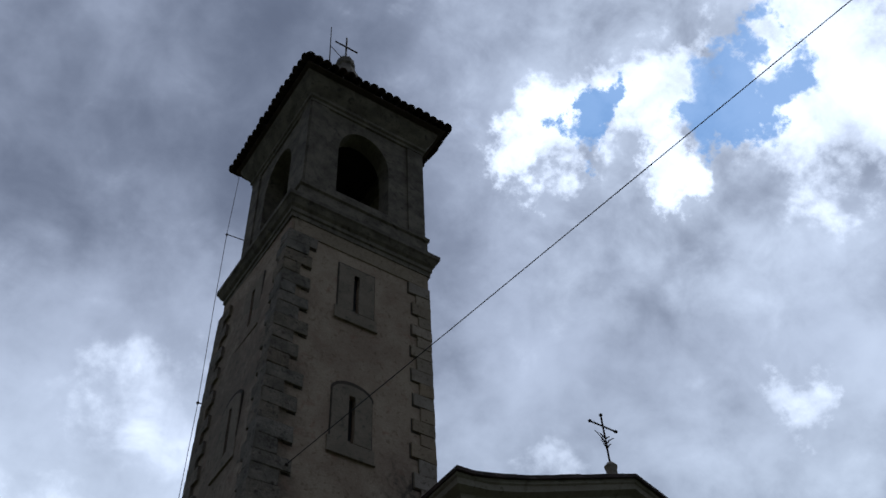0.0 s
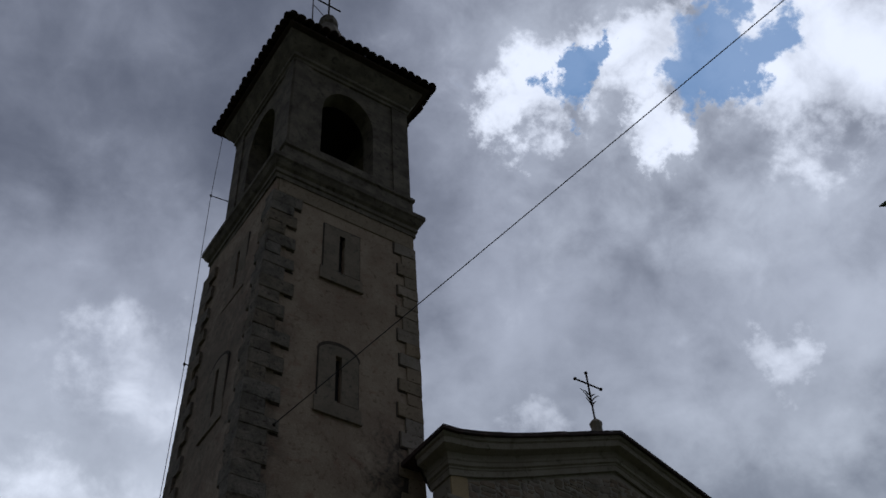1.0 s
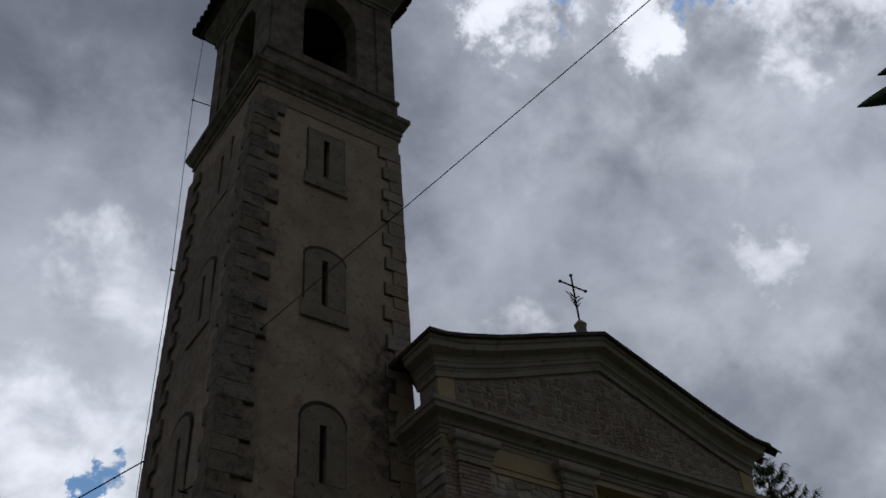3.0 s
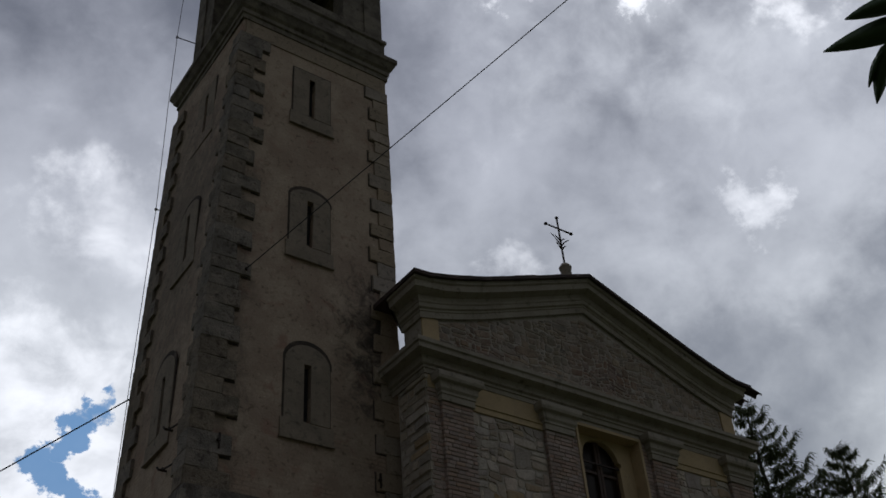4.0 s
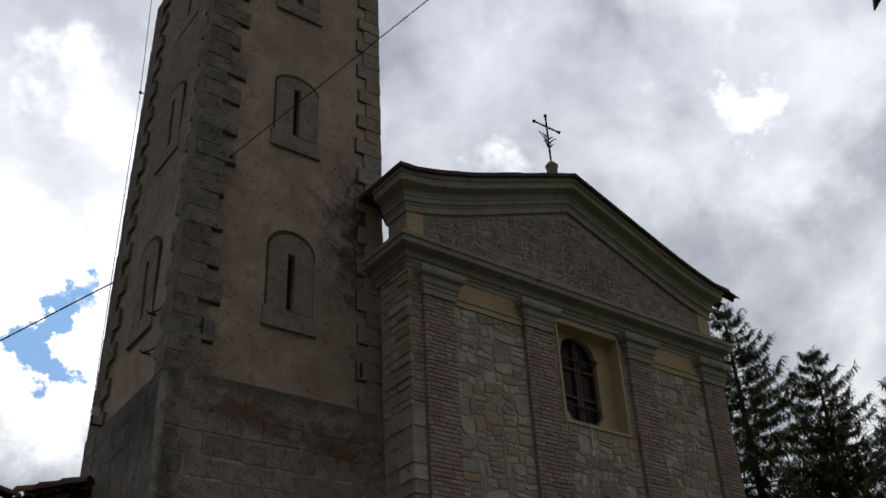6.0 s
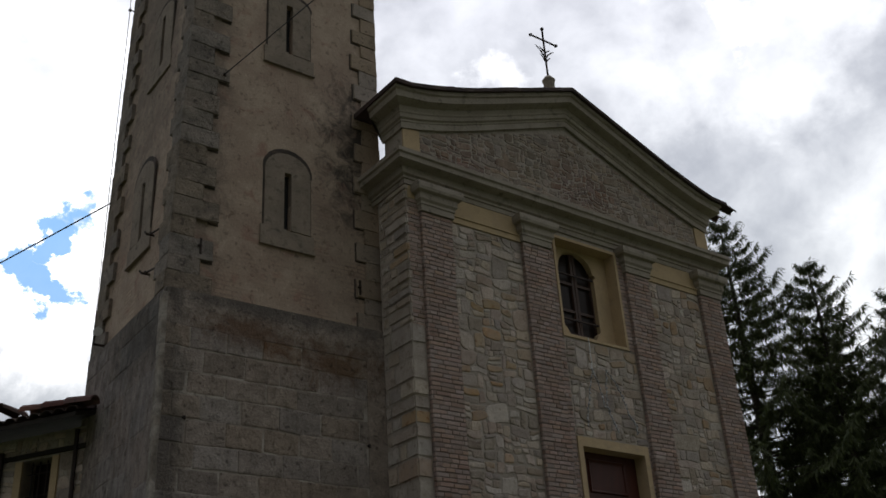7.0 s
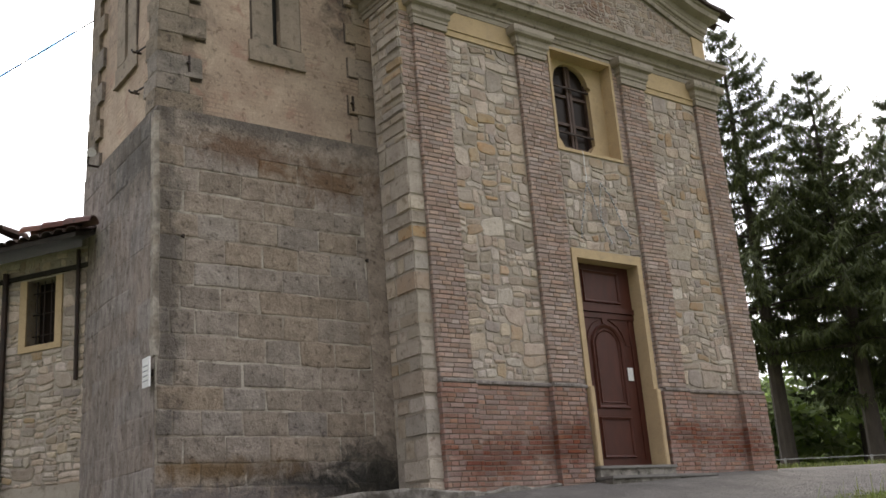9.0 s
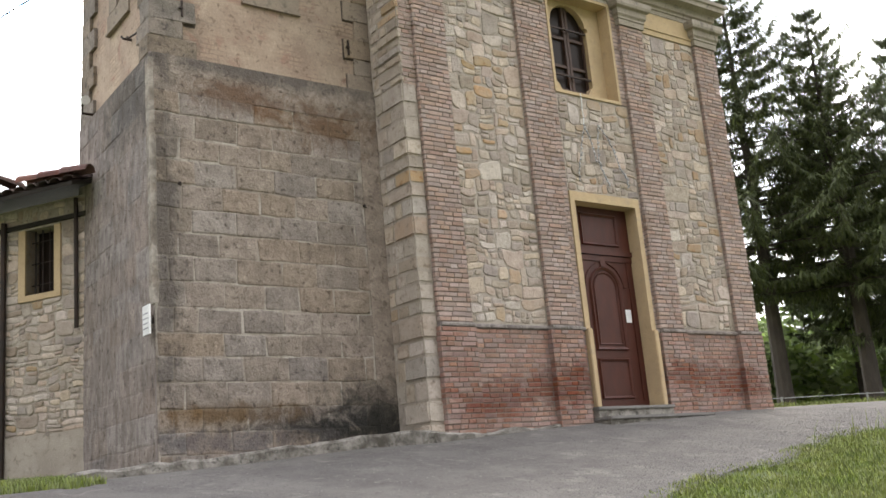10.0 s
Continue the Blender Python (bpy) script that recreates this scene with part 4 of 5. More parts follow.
# ---- side building ----
AO, AU, AN = Vector((4.62, 14.55, 0)), Vector((-0.52, 0.854, 0)), Vector((-0.854, -0.52, 0))


def aux(s, d, z):
    """A place on the side building: along its wall, out from it, height."""
    p = AO + AU * s + AN * d
    return (p.x, p.y, z)


def aux_box(bm, s0, s1, d0, d1, z0, z1):
    for v in box(bm, s0, s1, d0, d1, z0, z1):
        v.co = aux(*v.co)
    return bm


def aux_boxes(*a):
    bm = bmesh.new()
    for b in a:
        aux_box(bm, *b)
    return bm


side_house = thing("side_building", "low rubble-stone building with a tiled roof behind the tower", "building")
W0, W1, WZ0, WZ1 = 0.60, 1.15, 4.92, 5.93
side_wall = part("wall", aux_boxes((-0.2, W0, -0.4, 0, 1.8, 6.3), (W1, 6.0, -0.4, 0, 1.8, 6.3), (W0, W1, -0.4, 0, 1.8, WZ0), (W0, W1, -0.4, 0, WZ1, 6.3)), M_MORTAR, side_house)
part("plinth", aux_boxes((-0.1, 6.0, 0.0, 0.035, 1.8, 2.85)), M_MORTAR, side_house, "rough plaster plinth")
win2 = part("window", aux_boxes((W0 - 0.12, W0, -0.28, 0.03, WZ0 - 0.09, WZ1), (W1, W1 + 0.13, -0.28, 0.03, WZ0 - 0.09, WZ1), (W0, W1, -0.28, 0.03, WZ0 - 0.09, WZ0)), M_YELLOW, side_house, "yellow-framed window with iron bars")
for k in range(4):
    s = W0 + (W1 - W0) * (k + 0.5) / 4
    bm = bmesh.new()
    tube(bm, [aux(s, -0.12, WZ0), aux(s, -0.12, WZ1)], 0.011, 5)
    part("iron_bar", bm, M_IRON, win2)
for k in range(3):
    z = WZ0 + 0.17 + 0.33 * k
    bm = bmesh.new()
    tube(bm, [aux(W0, -0.12, z), aux(W1, -0.12, z)], 0.011, 5)
    part("iron_bar", bm, M_IRON, win2)
part("pane", aux_boxes((W0, W1, -0.27, -0.26, WZ0, WZ1)), M_GLASS, win2)
part("lintel_board", aux_boxes((-0.2, 6.0, 0.0, 0.04, 5.965, 6.03)), M_WOODROOF, side_house, "grey timber board under the eaves")
bm = bmesh.new()
loft(bm, [[aux(s, d, z) for d, z in ((0.60, 6.24), (-2.2, 7.10), (-2.2, 7.16), (0.60, 6.30), (0.60, 6.24))] for s in (-0.25, 6.2)])
part("eave_board", bm, M_WOODROOF, side_house, "dark wooden eave")
pipe = bmesh.new()
tube(pipe, [aux(1.54, 0.06, 6.1), aux(1.54, 0.06, 2.2)], 0.045, 8)
tagged(link("drainpipe", pipe, M_IRON), "dark brown metal drainpipe on the side building", "drainpipe")
pipe = bmesh.new()
tube(pipe, [aux(0.17, 0.05, 6.25), aux(0.17, 0.05, 4.3)], 0.03, 6)
tagged(link("downpipe", pipe, M_IRON), "thin dark downpipe in the tower's corner", "drainpipe")


def half_tile(name, length, r0, r1, thick=0.018, n=7):
    """A curved clay tile along +y, its hollow side down."""
    bm = bmesh.new()
    rows = []
    for y, r in ((0.0, r0), (length, r1)):
        out = [(r * math.cos(a), y, r * math.sin(a)) for a in np.linspace(0, math.pi, n)]
        inn = [((r - thick) * math.cos(a), y, (r - thick) * math.sin(a)) for a in np.linspace(math.pi, 0, n)]
        rows.append(out + inn + [out[0]])
    loft(bm, rows)
    me = bpy.data.meshes.new(name)
    bmesh.ops.recalc_face_normals(bm, faces=bm.faces)
    bm.to_mesh(me)
    bm.free()
    me.materials.append(M_TILE)
    return me


TILE = half_tile("roof_tile", 0.46, 0.115, 0.085)
rt = random.Random(5)


def piece(me, parent, m, name):
    ob = new(name, me)
    ob.parent = parent
    ob.matrix_local = m
    return ob


# tower eaves: a row of tiles on each side
for (ox, oy), (ux, uy), rz in (((EX0, EY0), (1, 0), 0), ((EX1, EY0), (0, 1), 90), ((EX1, EY1), (-1, 0), 180), ((EX0, EY1), (0, -1), 270)):
    L = EX1 - EX0 if ux else EY1 - EY0
    n = 18
    for k in range(n + 1):
        s = L * k / n
        m = pose(ox + ux * s, oy + uy * s, EZ + 0.02 + rt.uniform(-0.012, 0.012), 0, 0, rz) @ pose(0, -0.13 + rt.uniform(-0.02, 0.02), 0, 30, 0, rt.uniform(-3, 3))
        piece(TILE, roof, m, "roof_tile")
for sx, sy in ((-1, -1), (1, -1), (1, 1), (-1, 1)):
    foot = Vector((EX0 if sx < 0 else EX1, EY0 if sy < 0 else EY1, EZ + 0.10))
    way_up = (Vector((CXT, CYT, APEX + 0.10)) - foot).normalized()
    for k in range(7):
        piece(TILE, roof, Matrix.Translation(foot + way_up * (0.40 * k - 0.10)) @ way_up.to_track_quat("Y", "Z").to_matrix().to_4x4(), "roof_tile")
# gable verge tiles
for side in (-1, 1):
    xs = np.arange(0.25, 4.1 if side > 0 else 3.8, 0.36)
    for d in xs:
        x = 11.62 + side * d
        x2 = 11.62 + side * (d + 0.3)
        slope = math.degrees(math.atan2(pediment_line(min(max(x, FX0), FX1)) - pediment_line(min(max(x2, FX0), FX1)), 0.3)) if FX0 < x2 < FX1 else 10
        z = pediment_line(min(max(x, FX0), FX1)) + 0.585
        for y in (FY - 0.26, FY + 0.1):
            piece(TILE, gable, pose(x, y, z + rt.uniform(-0.01, 0.01), 0, 0, -90 * side) @ pose(0, 0, 0, -slope + 3, 0, rt.uniform(-2, 2)), "roof_tile")
# side building tiles
for k in range(26):
    s = -0.2 + 0.22 * k
    p = aux(s, 0.62 + rt.uniform(-0.02, 0.03), 6.30)
    for j in range(2):
        piece(TILE, side_house, pose(*p, 0, 0, math.degrees(math.atan2(AN.y, AN.x)) + 90) @ pose(0, 0.40 * j, 0.02 + 0.13 * j, 17, 0, rt.uniform(-3, 3)) @ Matrix.Diagonal((0.95, 1.0, 0.55, 1.0)), "roof_tile")
RED_TILE = half_tile("roof_tile", 0.46, 0.13, 0.105)
RED_TILE.materials.clear()
RED_TILE.materials.append(M_RUST_TILE)
for k in range(3):
    a, b = Vector(aux(0.72 - 0.40 * k, 0.55, 6.44 - 0.012 * k)), Vector(aux(0.26 - 0.40 * k, 0.55, 6.42 - 0.012 * k))
    piece(RED_TILE, side_house, Matrix.Translation(a) @ (b - a).to_track_quat("Y", "Z").to_matrix().to_4x4(), "ridge_tile")
tile_hood = piece(TILE, side_house, pose(*aux(0.95, 0.35, 6.46), 0, 0, 120) @ pose(0, 0, 0, 5, 0, 0), "ridge_tile")

# ---- lights strung under the window ----


def light_string():
    t = thing("string_lights", "tangled white string of small lights hanging under the window", "string lights")
    bm = bmesh.new()
    tube(bm, [(11.47, 10.95, 7.68), (11.49, 10.955, 7.6), (11.475, 10.955, 7.4), (11.49, 10.955, 7.25), (11.46, 10.955, 7.12)], 0.008, 5)
    part("cord", bm, M_WHITE, t)
    r = random.Random(11)
    for path in ([(11.46, 7.12), (11.35, 6.76), (11.26, 6.45), (11.21, 6.15)], [(11.46, 7.12), (11.57, 6.89), (11.65, 6.52)], [(11.79, 7.15), (11.72, 6.86), (11.71, 6.51)],
                 [(11.79, 7.15), (11.99, 6.95), (12.09, 6.73), (12.18, 6.46)], [(11.71, 6.51), (11.73, 6.41), (11.81, 6.25), (11.88, 6.13)], [(12.18, 6.46), (12.26, 6.37), (12.31, 6.28), (12.32, 6.15)]):
        pts = [Vector((x, 10.945, z)) for x, z in path]
        full = [a.lerp(b, k / 5) + Vector((r.uniform(-0.01, 0.01), 0, r.uniform(-0.01, 0.01))) for a, b in zip(pts, pts[1:]) for k in range(5)] + [pts[-1]]
        bm = bmesh.new()
        tube(bm, full, 0.007, 4)
        for p in full[::1]:
            bmesh.ops.create_icosphere(bm, subdivisions=1, radius=0.017, matrix=Matrix.Translation(p + Vector((r.uniform(-0.02, 0.02), -0.01, 0))))
        part("strand", bm, M_STRING, t)


M_STRING = material("string_plastic", col(0.60, 0.60, 0.60), col(0.16, 0.16, 0.16), 30, 90, 0.5, 0.0, contrast=0.1)
light_string()

# ---- near branch with broad leaves ----


def near_branch():
    t = thing("leafy_branch", "twig of dark broad pointed leaves hanging over the road", "branch")
    ahead = Vector((0.70, 0.27, 0.66)).normalized()
    base = EYE + Vector((0.7035, 0.263, 0.660)).normalized() * 2.6 + Vector((0.004, -0.005, -0.05))
    right = (ahead.cross(Vector((0, 0, 1)))).normalized()
    up = right.cross(ahead).normalized()

    def at(u, v, w=0.0):
        return base + right * u + up * v + ahead * w

    bm = bmesh.new()
    tube(bm, [at(0.55, 0.45), at(0.30, 0.23, 0.02), at(0.112, 0.125), at(0.04, 0.033)], [0.008, 0.006, 0.004, 0.003], 5)
    part("twig", bm, M_BARK, t)

    def leaf(u, v, ang, length, width, roll=0.0):
        bm = bmesh.new()
        ca, sa = math.cos(radians(ang)), math.sin(radians(ang))
        rows = []
        for k in range(9):
            f = k / 8
            w = width * math.sin(math.pi * f ** 0.75) ** 0.8 if 0 < f < 1 else 0.0008
            cx, cy = u + ca * length * f, v + sa * length * f - 0.02 * f * f
            rows.append([at(cx - sa * w, cy + ca * w, 0.02 * w / max(width, 1e-6) + roll * w), at(cx, cy, -0.004), at(cx + sa * w, cy - ca * w, 0.02 * w / max(width, 1e-6) - roll * w)])
        loft(bm, rows, caps=False)
        o = part("leaf", bm, M_LEAF, t, smooth=True)
        md = o.modifiers.new("thickness", "SOLIDIFY")
        md.thickness = 0.0008

    leaf(0.150, 0.068, 167, 0.25, 0.030)
    leaf(0.135, 0.125, 164, 0.165, 0.022, 0.3)
    leaf(0.040, 0.062, 232, 0.125, 0.020, 0.2)
    leaf(0.020, 0.045, 214, 0.070, 0.010, 0.3)
    leaf(0.110, 0.030, 215, 0.11, 0.030, 0.2)
    leaf(0.15, 0.02, -40, 0.14, 0.03)
    leaf(0.16, 0.10, 20, 0.14, 0.03)


near_branch()

# ---- spruces, shrubs, grass ----


def spruce(x, y, height, radius, seed, skirt, label):
    r = random.Random(seed)
    z0 = ground_z(x, y)
    t = tagged(new("spruce_tree"), label, "tree", group="spruces beside the church")
    t.location = (0, 0, 0)
    bm = bmesh.new()
    tube(bm, [(x, y, z0 - 0.3), (x, y, z0 + 0.4), (x + 0.05, y, z0 + height * 0.4), (x, y, z0 + height * 0.97)], [0.30, 0.24, 0.15, 0.02], 9)
    part("trunk", bm, M_BARK, t, "dark straight trunk")
    limbs = bmesh.new()
    verts, faces = [], []

    def spray(p, d, size):
        """A small drooping fan of needles."""
        side = d.cross(Vector((r.uniform(-0.3, 0.3), r.uniform(-0.3, 0.3), 1))).normalized() * size * r.uniform(0.045, 0.105)
        tip = p + d * size
        b = len(verts)
        verts.extend([tuple(p), tuple(p + d * size * 0.45 + side), tuple(tip), tuple(p + d * size * 0.45 - side)])
        faces.append((b, b + 1, b + 2, b + 3))

    h = skirt
    while h < height * 0.985:
        f = (h - skirt) / (height - skirt)
        reach = radius * (1 - f) ** 0.8 * r.uniform(0.85, 1.1) + 0.12
        if f < 0.12:
            reach *= 0.75 + 2 * f
        count = 8 if f < 0.8 else 6
        turn = r.uniform(0, 6.28)
        for k in range(count):
            a = turn + 6.283 * k / count + r.uniform(-0.35, 0.35)
            L = reach * r.uniform(0.55, 1.18)
            out = Vector((math.cos(a), math.sin(a), 0))
            droop = r.uniform(0.10, 0.35) * (1 - f * 0.9)
            rise = 0.15 + 0.5 * f
            zb = z0 + h + r.uniform(-0.15, 0.15)
            pts = []
            for q in range(6):
                u = q / 5
                pts.append(Vector((x, y, zb)) + out * L * u + Vector((0, 0, L * (rise * u * 0.5 - droop * 2.0 * u * u + 0.35 * u ** 4))))
            tube(limbs, pts[:5], [0.035 * (1 - f) + 0.008, 0.028 * (1 - f) + 0.006, 0.02 * (1 - f) + 0.005, 0.010, 0.006], 4)
            n = int(66 + 235 * L / 2.5)
            for _ in range(n):
                u = r.uniform(0.12, 1.0) ** 0.8
                i = min(int(u * 5), 4)
                p = pts[i].lerp(pts[i + 1], u * 5 - i)
                sgn = r.choice((-1, 1))
                lateral = Vector((-out.y, out.x, 0)) * sgn
                hang = r.random()
                d = (out * r.uniform(0.1, 0.7) + lateral * r.uniform(0.1, 0.9) + Vector((0, 0, -r.uniform(0.2, 1.4) if hang < 0.75 else r.uniform(-0.2, 0.3)))).normalized()
                size = r.uniform(0.15, 0.40) * (0.55 + 0.5 * (1 - f))
                spray(p, d, size)
                if r.random() < 0.7:
                    spray(p + d * size * 0.5 + lateral * 0.05, (d + Vector((r.uniform(-0.6, 0.6), r.uniform(-0.6, 0.6), -0.4))).normalized(), size * 0.7)
        h += 0.34 + 0.12 * r.random() + 0.1 * (1 - f)
    tagged(part("branchwork", limbs, M_BARK, t), kind="stuff")
    me = bpy.data.meshes.new("crown")
    me.from_pydata(verts, [], faces)
    me.materials.append(M_NEEDLE)
    crown = new("crown", me)
    crown.parent = t
    crown["label"] = "drooping dark green needles with gaps"
    return t


spruce(24.6, 17.2, 13.7, 3.7, 1, 3.5, "tall dark spruce with drooping branches near the church corner")
spruce(26.0, 15.4, 11.6, 3.6, 2, 3.3, "dark spruce with a split ragged crown")
spruce(28.4, 14.4, 11.0, 3.4, 4, 2.0, "shorter dark spruce at the road's edge")
spruce(31.0, 18.6, 11.5, 3.2, 9, 2.4, "dark spruce standing behind the others")


def clump(name, label, centres, leaf, seed, mat, category):
    r = random.Random(seed)
    verts, faces = [], []
    for cx, cy, cz, rx, rz, n in centres:
        for _ in range(n):
            v = Vector((r.gauss(0, 1), r.gauss(0, 1), r.gauss(0, 1))).normalized()
            k = r.uniform(0.45, 1.0) ** 0.5 * (1 + 0.25 * noise.noise(v * 2.3 + Vector((cx, cy, cz))))
            p = Vector((cx + v.x * rx * k, cy + v.y * rx * k, cz + v.z * rz * k))
            a = Vector((r.gauss(0, 1), r.gauss(0, 1), r.gauss(0, 1))).normalized()
            b = a.orthogonal().normalized()
            s = leaf * r.uniform(0.6, 1.4)
            i = len(verts)
            verts.extend([tuple(p - a * s), tuple(p + b * s * 0.5), tuple(p + a * s), tuple(p - b * s * 0.5)])
            faces.append((i, i + 1, i + 2, i + 3))
    me = bpy.data.meshes.new(name)
    me.from_pydata(verts, [], faces)
    me.materials.append(mat)
    return tagged(new(name, me), label, category, kind="stuff")


rs = random.Random(21)
shrub_spots = []
for _ in range(46):
    a = radians(rs.uniform(22, 42))
    d = rs.uniform(36, 50)
    sx, sy = d * math.cos(a), d * math.sin(a)
    shrub_spots.append((sx, sy, ground_z(sx, sy) + rs.uniform(0.6, 2.6), rs.uniform(1.3, 2.4), rs.uniform(0.9, 1.7), 950))
clump("shrubs", "bright green leafy shrubs beyond the spruces", shrub_spots, 0.21, 22, M_SHRUB, "shrubs")
clump("far_wood", "distant green wooded slope", [(rs.uniform(70, 130), rs.uniform(30, 90), 3 + rs.uniform(-2, 3), rs.uniform(4, 8), rs.uniform(2.5, 5), 700) for _ in range(40)], 0.55, 23, M_SHRUB, "woods")


def far_hill():
    bm = bmesh.new()
    rows = []
    for k in range(40):
        a = radians(-30 + 150 * k / 39)
        rows.append([(math.cos(a) * 420, math.sin(a) * 420, -60), (math.cos(a) * 420, math.sin(a) * 420, 16 + 9 * noise.noise((k * 0.25, 0, 0)) + 3 * noise.noise((k * 0.9, 3, 0)))])
    loft(bm, rows, caps=False)
    return tagged(link("backdrop", bm, M_SHRUB), "low wooded hills at the horizon", "hills", kind="structure")


far_hill()


def rail():
    t = thing("guard_rail", "low pale rail on posts behind the road", "rail")
    bm = bmesh.new()
    a, b = Vector((20.5, 15.2, ground_z(20.5, 15.2) + 0.22)), Vector((33.0, 11.6, ground_z(33.0, 11.6) + 0.24))
    tube(bm, [a, a.lerp(b, 0.5), b], 0.012, 5)
    part("rail", bm, M_ZINC, t)
    for k in range(5):
        p = a.lerp(b, (k + 0.3) / 5)
        bm = bmesh.new()
        tube(bm, [p + Vector((0, 0, -0.6)), p + Vector((0, 0, 0.03))], 0.03, 5)
        part("post", bm, M_ZINC, t)


rail()


def grass():
    r = random.Random(31)
    verts, faces = [], []

    def blade(x, y, h):
        z = ground_z(x, y) - 0.02
        a, lean = r.uniform(0, 6.28), r.uniform(0.1, 0.6) * h
        w = r.uniform(0.004, 0.009)
        dx, dy = math.cos(a), math.sin(a)
        b = len(verts)
        verts.extend([(x - dy * w, y + dx * w, z), (x + dy * w, y - dx * w, z), (x + dx * lean * 0.4 + dy * w * 0.7, y + dy * lean * 0.4 - dx * w * 0.7, z + h * 0.6),
                      (x + dx * lean * 0.4 - dy * w * 0.7, y + dy * lean * 0.4 + dx * w * 0.7, z + h * 0.6), (x + dx * lean, y + dy * lean, z + h)])
        faces.extend([(b, b + 1, b + 2, b + 3), (b + 3, b + 2, b + 4)])

    n = 0
    while n < 110000:
        x = r.uniform(6.2, 19)
        y = grass_edge(x) + 0.20 - 3.4 * r.random() ** 1.5
        tuft = noise.noise((x * 1.3, y * 1.3, 0))
        inward = min(1.0, (grass_edge(x) + 0.25 - y) / 0.8)
        if r.random() < (0.66 + 0.9 * tuft) * inward:
            blade(x, y, r.uniform(0.02, 0.07) * (1 + 0.9 * max(0, tuft)))
            n += 1
    for _ in range(90):
        x = r.uniform(10.5, 17)
        blade(x, grass_edge(x) - r.uniform(0.0, 1.2), r.uniform(0.2, 0.42))
    for _ in range(7000):
        x = r.uniform(1.0, 3.6)
        y = 10.75 + abs(r.gauss(0, 1)) * 0.9
        blade(x, y, r.uniform(0.04, 0.12))
    for _ in range(5000):
        x = r.uniform(15.6, 34)
        y = 12.0 + abs(r.gauss(0, 1)) * 0.8
        blade(x, y, r.uniform(0.05, 0.16))
    me = bpy.data.meshes.new("grass")
    me.from_pydata(verts, [], faces)
    me.materials.append(M_GRASS)
    return tagged(new("grass", me), "short green grass and weeds beside the road", "grass", kind="stuff")


grass()


def pebbles():
    r = random.Random(33)
    verts, faces = [], []
    for k in range(26000):
        x = r.uniform(3.5, 17)
        y = grass_edge(x) + (abs(r.gauss(0, 0.8)) - 0.1 if k % 2 else r.uniform(0, 6))
        if y > 10.75:
            continue
        s = r.uniform(0.005, 0.016)
        z = ground_z(x, y) + 0.012
        b = len(verts)
        a = r.uniform(0, 1.5)
        for k in range(4):
            verts.append((x + s * math.cos(a + 1.571 * k), y + s * math.sin(a + 1.571 * k), z - 0.004))
        verts.append((x, y, z + s * 0.7))
        for k in range(4):
            faces.append((b + k, b + (k + 1) % 4, b + 4))
    me = bpy.data.meshes.new("gravel")
    me.from_pydata(verts, [], faces)
    me.materials.append(M_GRAVEL)
    return tagged(new("gravel", me), "loose pale gravel along the road's edge", "gravel", kind="stuff")


M_GRAVEL = material("gravel", col(0.11, 0.104, 0.094), col(0.18, 0.17, 0.154), 6, 50, 0.9, 0.3, vary=0.3, island=True)
pebbles()

# ---- masonry pieces ----


def clip_poly(poly, px, py, nx, ny):
    """Keep the part of poly on the side of (px, py) away from the normal."""
    out = []
    for a, b in zip(poly, poly[1:] + poly[:1]):
        da, db = (a[0] - px) * nx + (a[1] - py) * ny, (b[0] - px) * nx + (b[1] - py) * ny
        if da <= 0:
            out.append(a)
        if (da < 0 < db) or (db < 0 < da):
            f = da / (da - db)
            out.append((a[0] + (b[0] - a[0]) * f, a[1] + (b[1] - a[1]) * f))
    return out


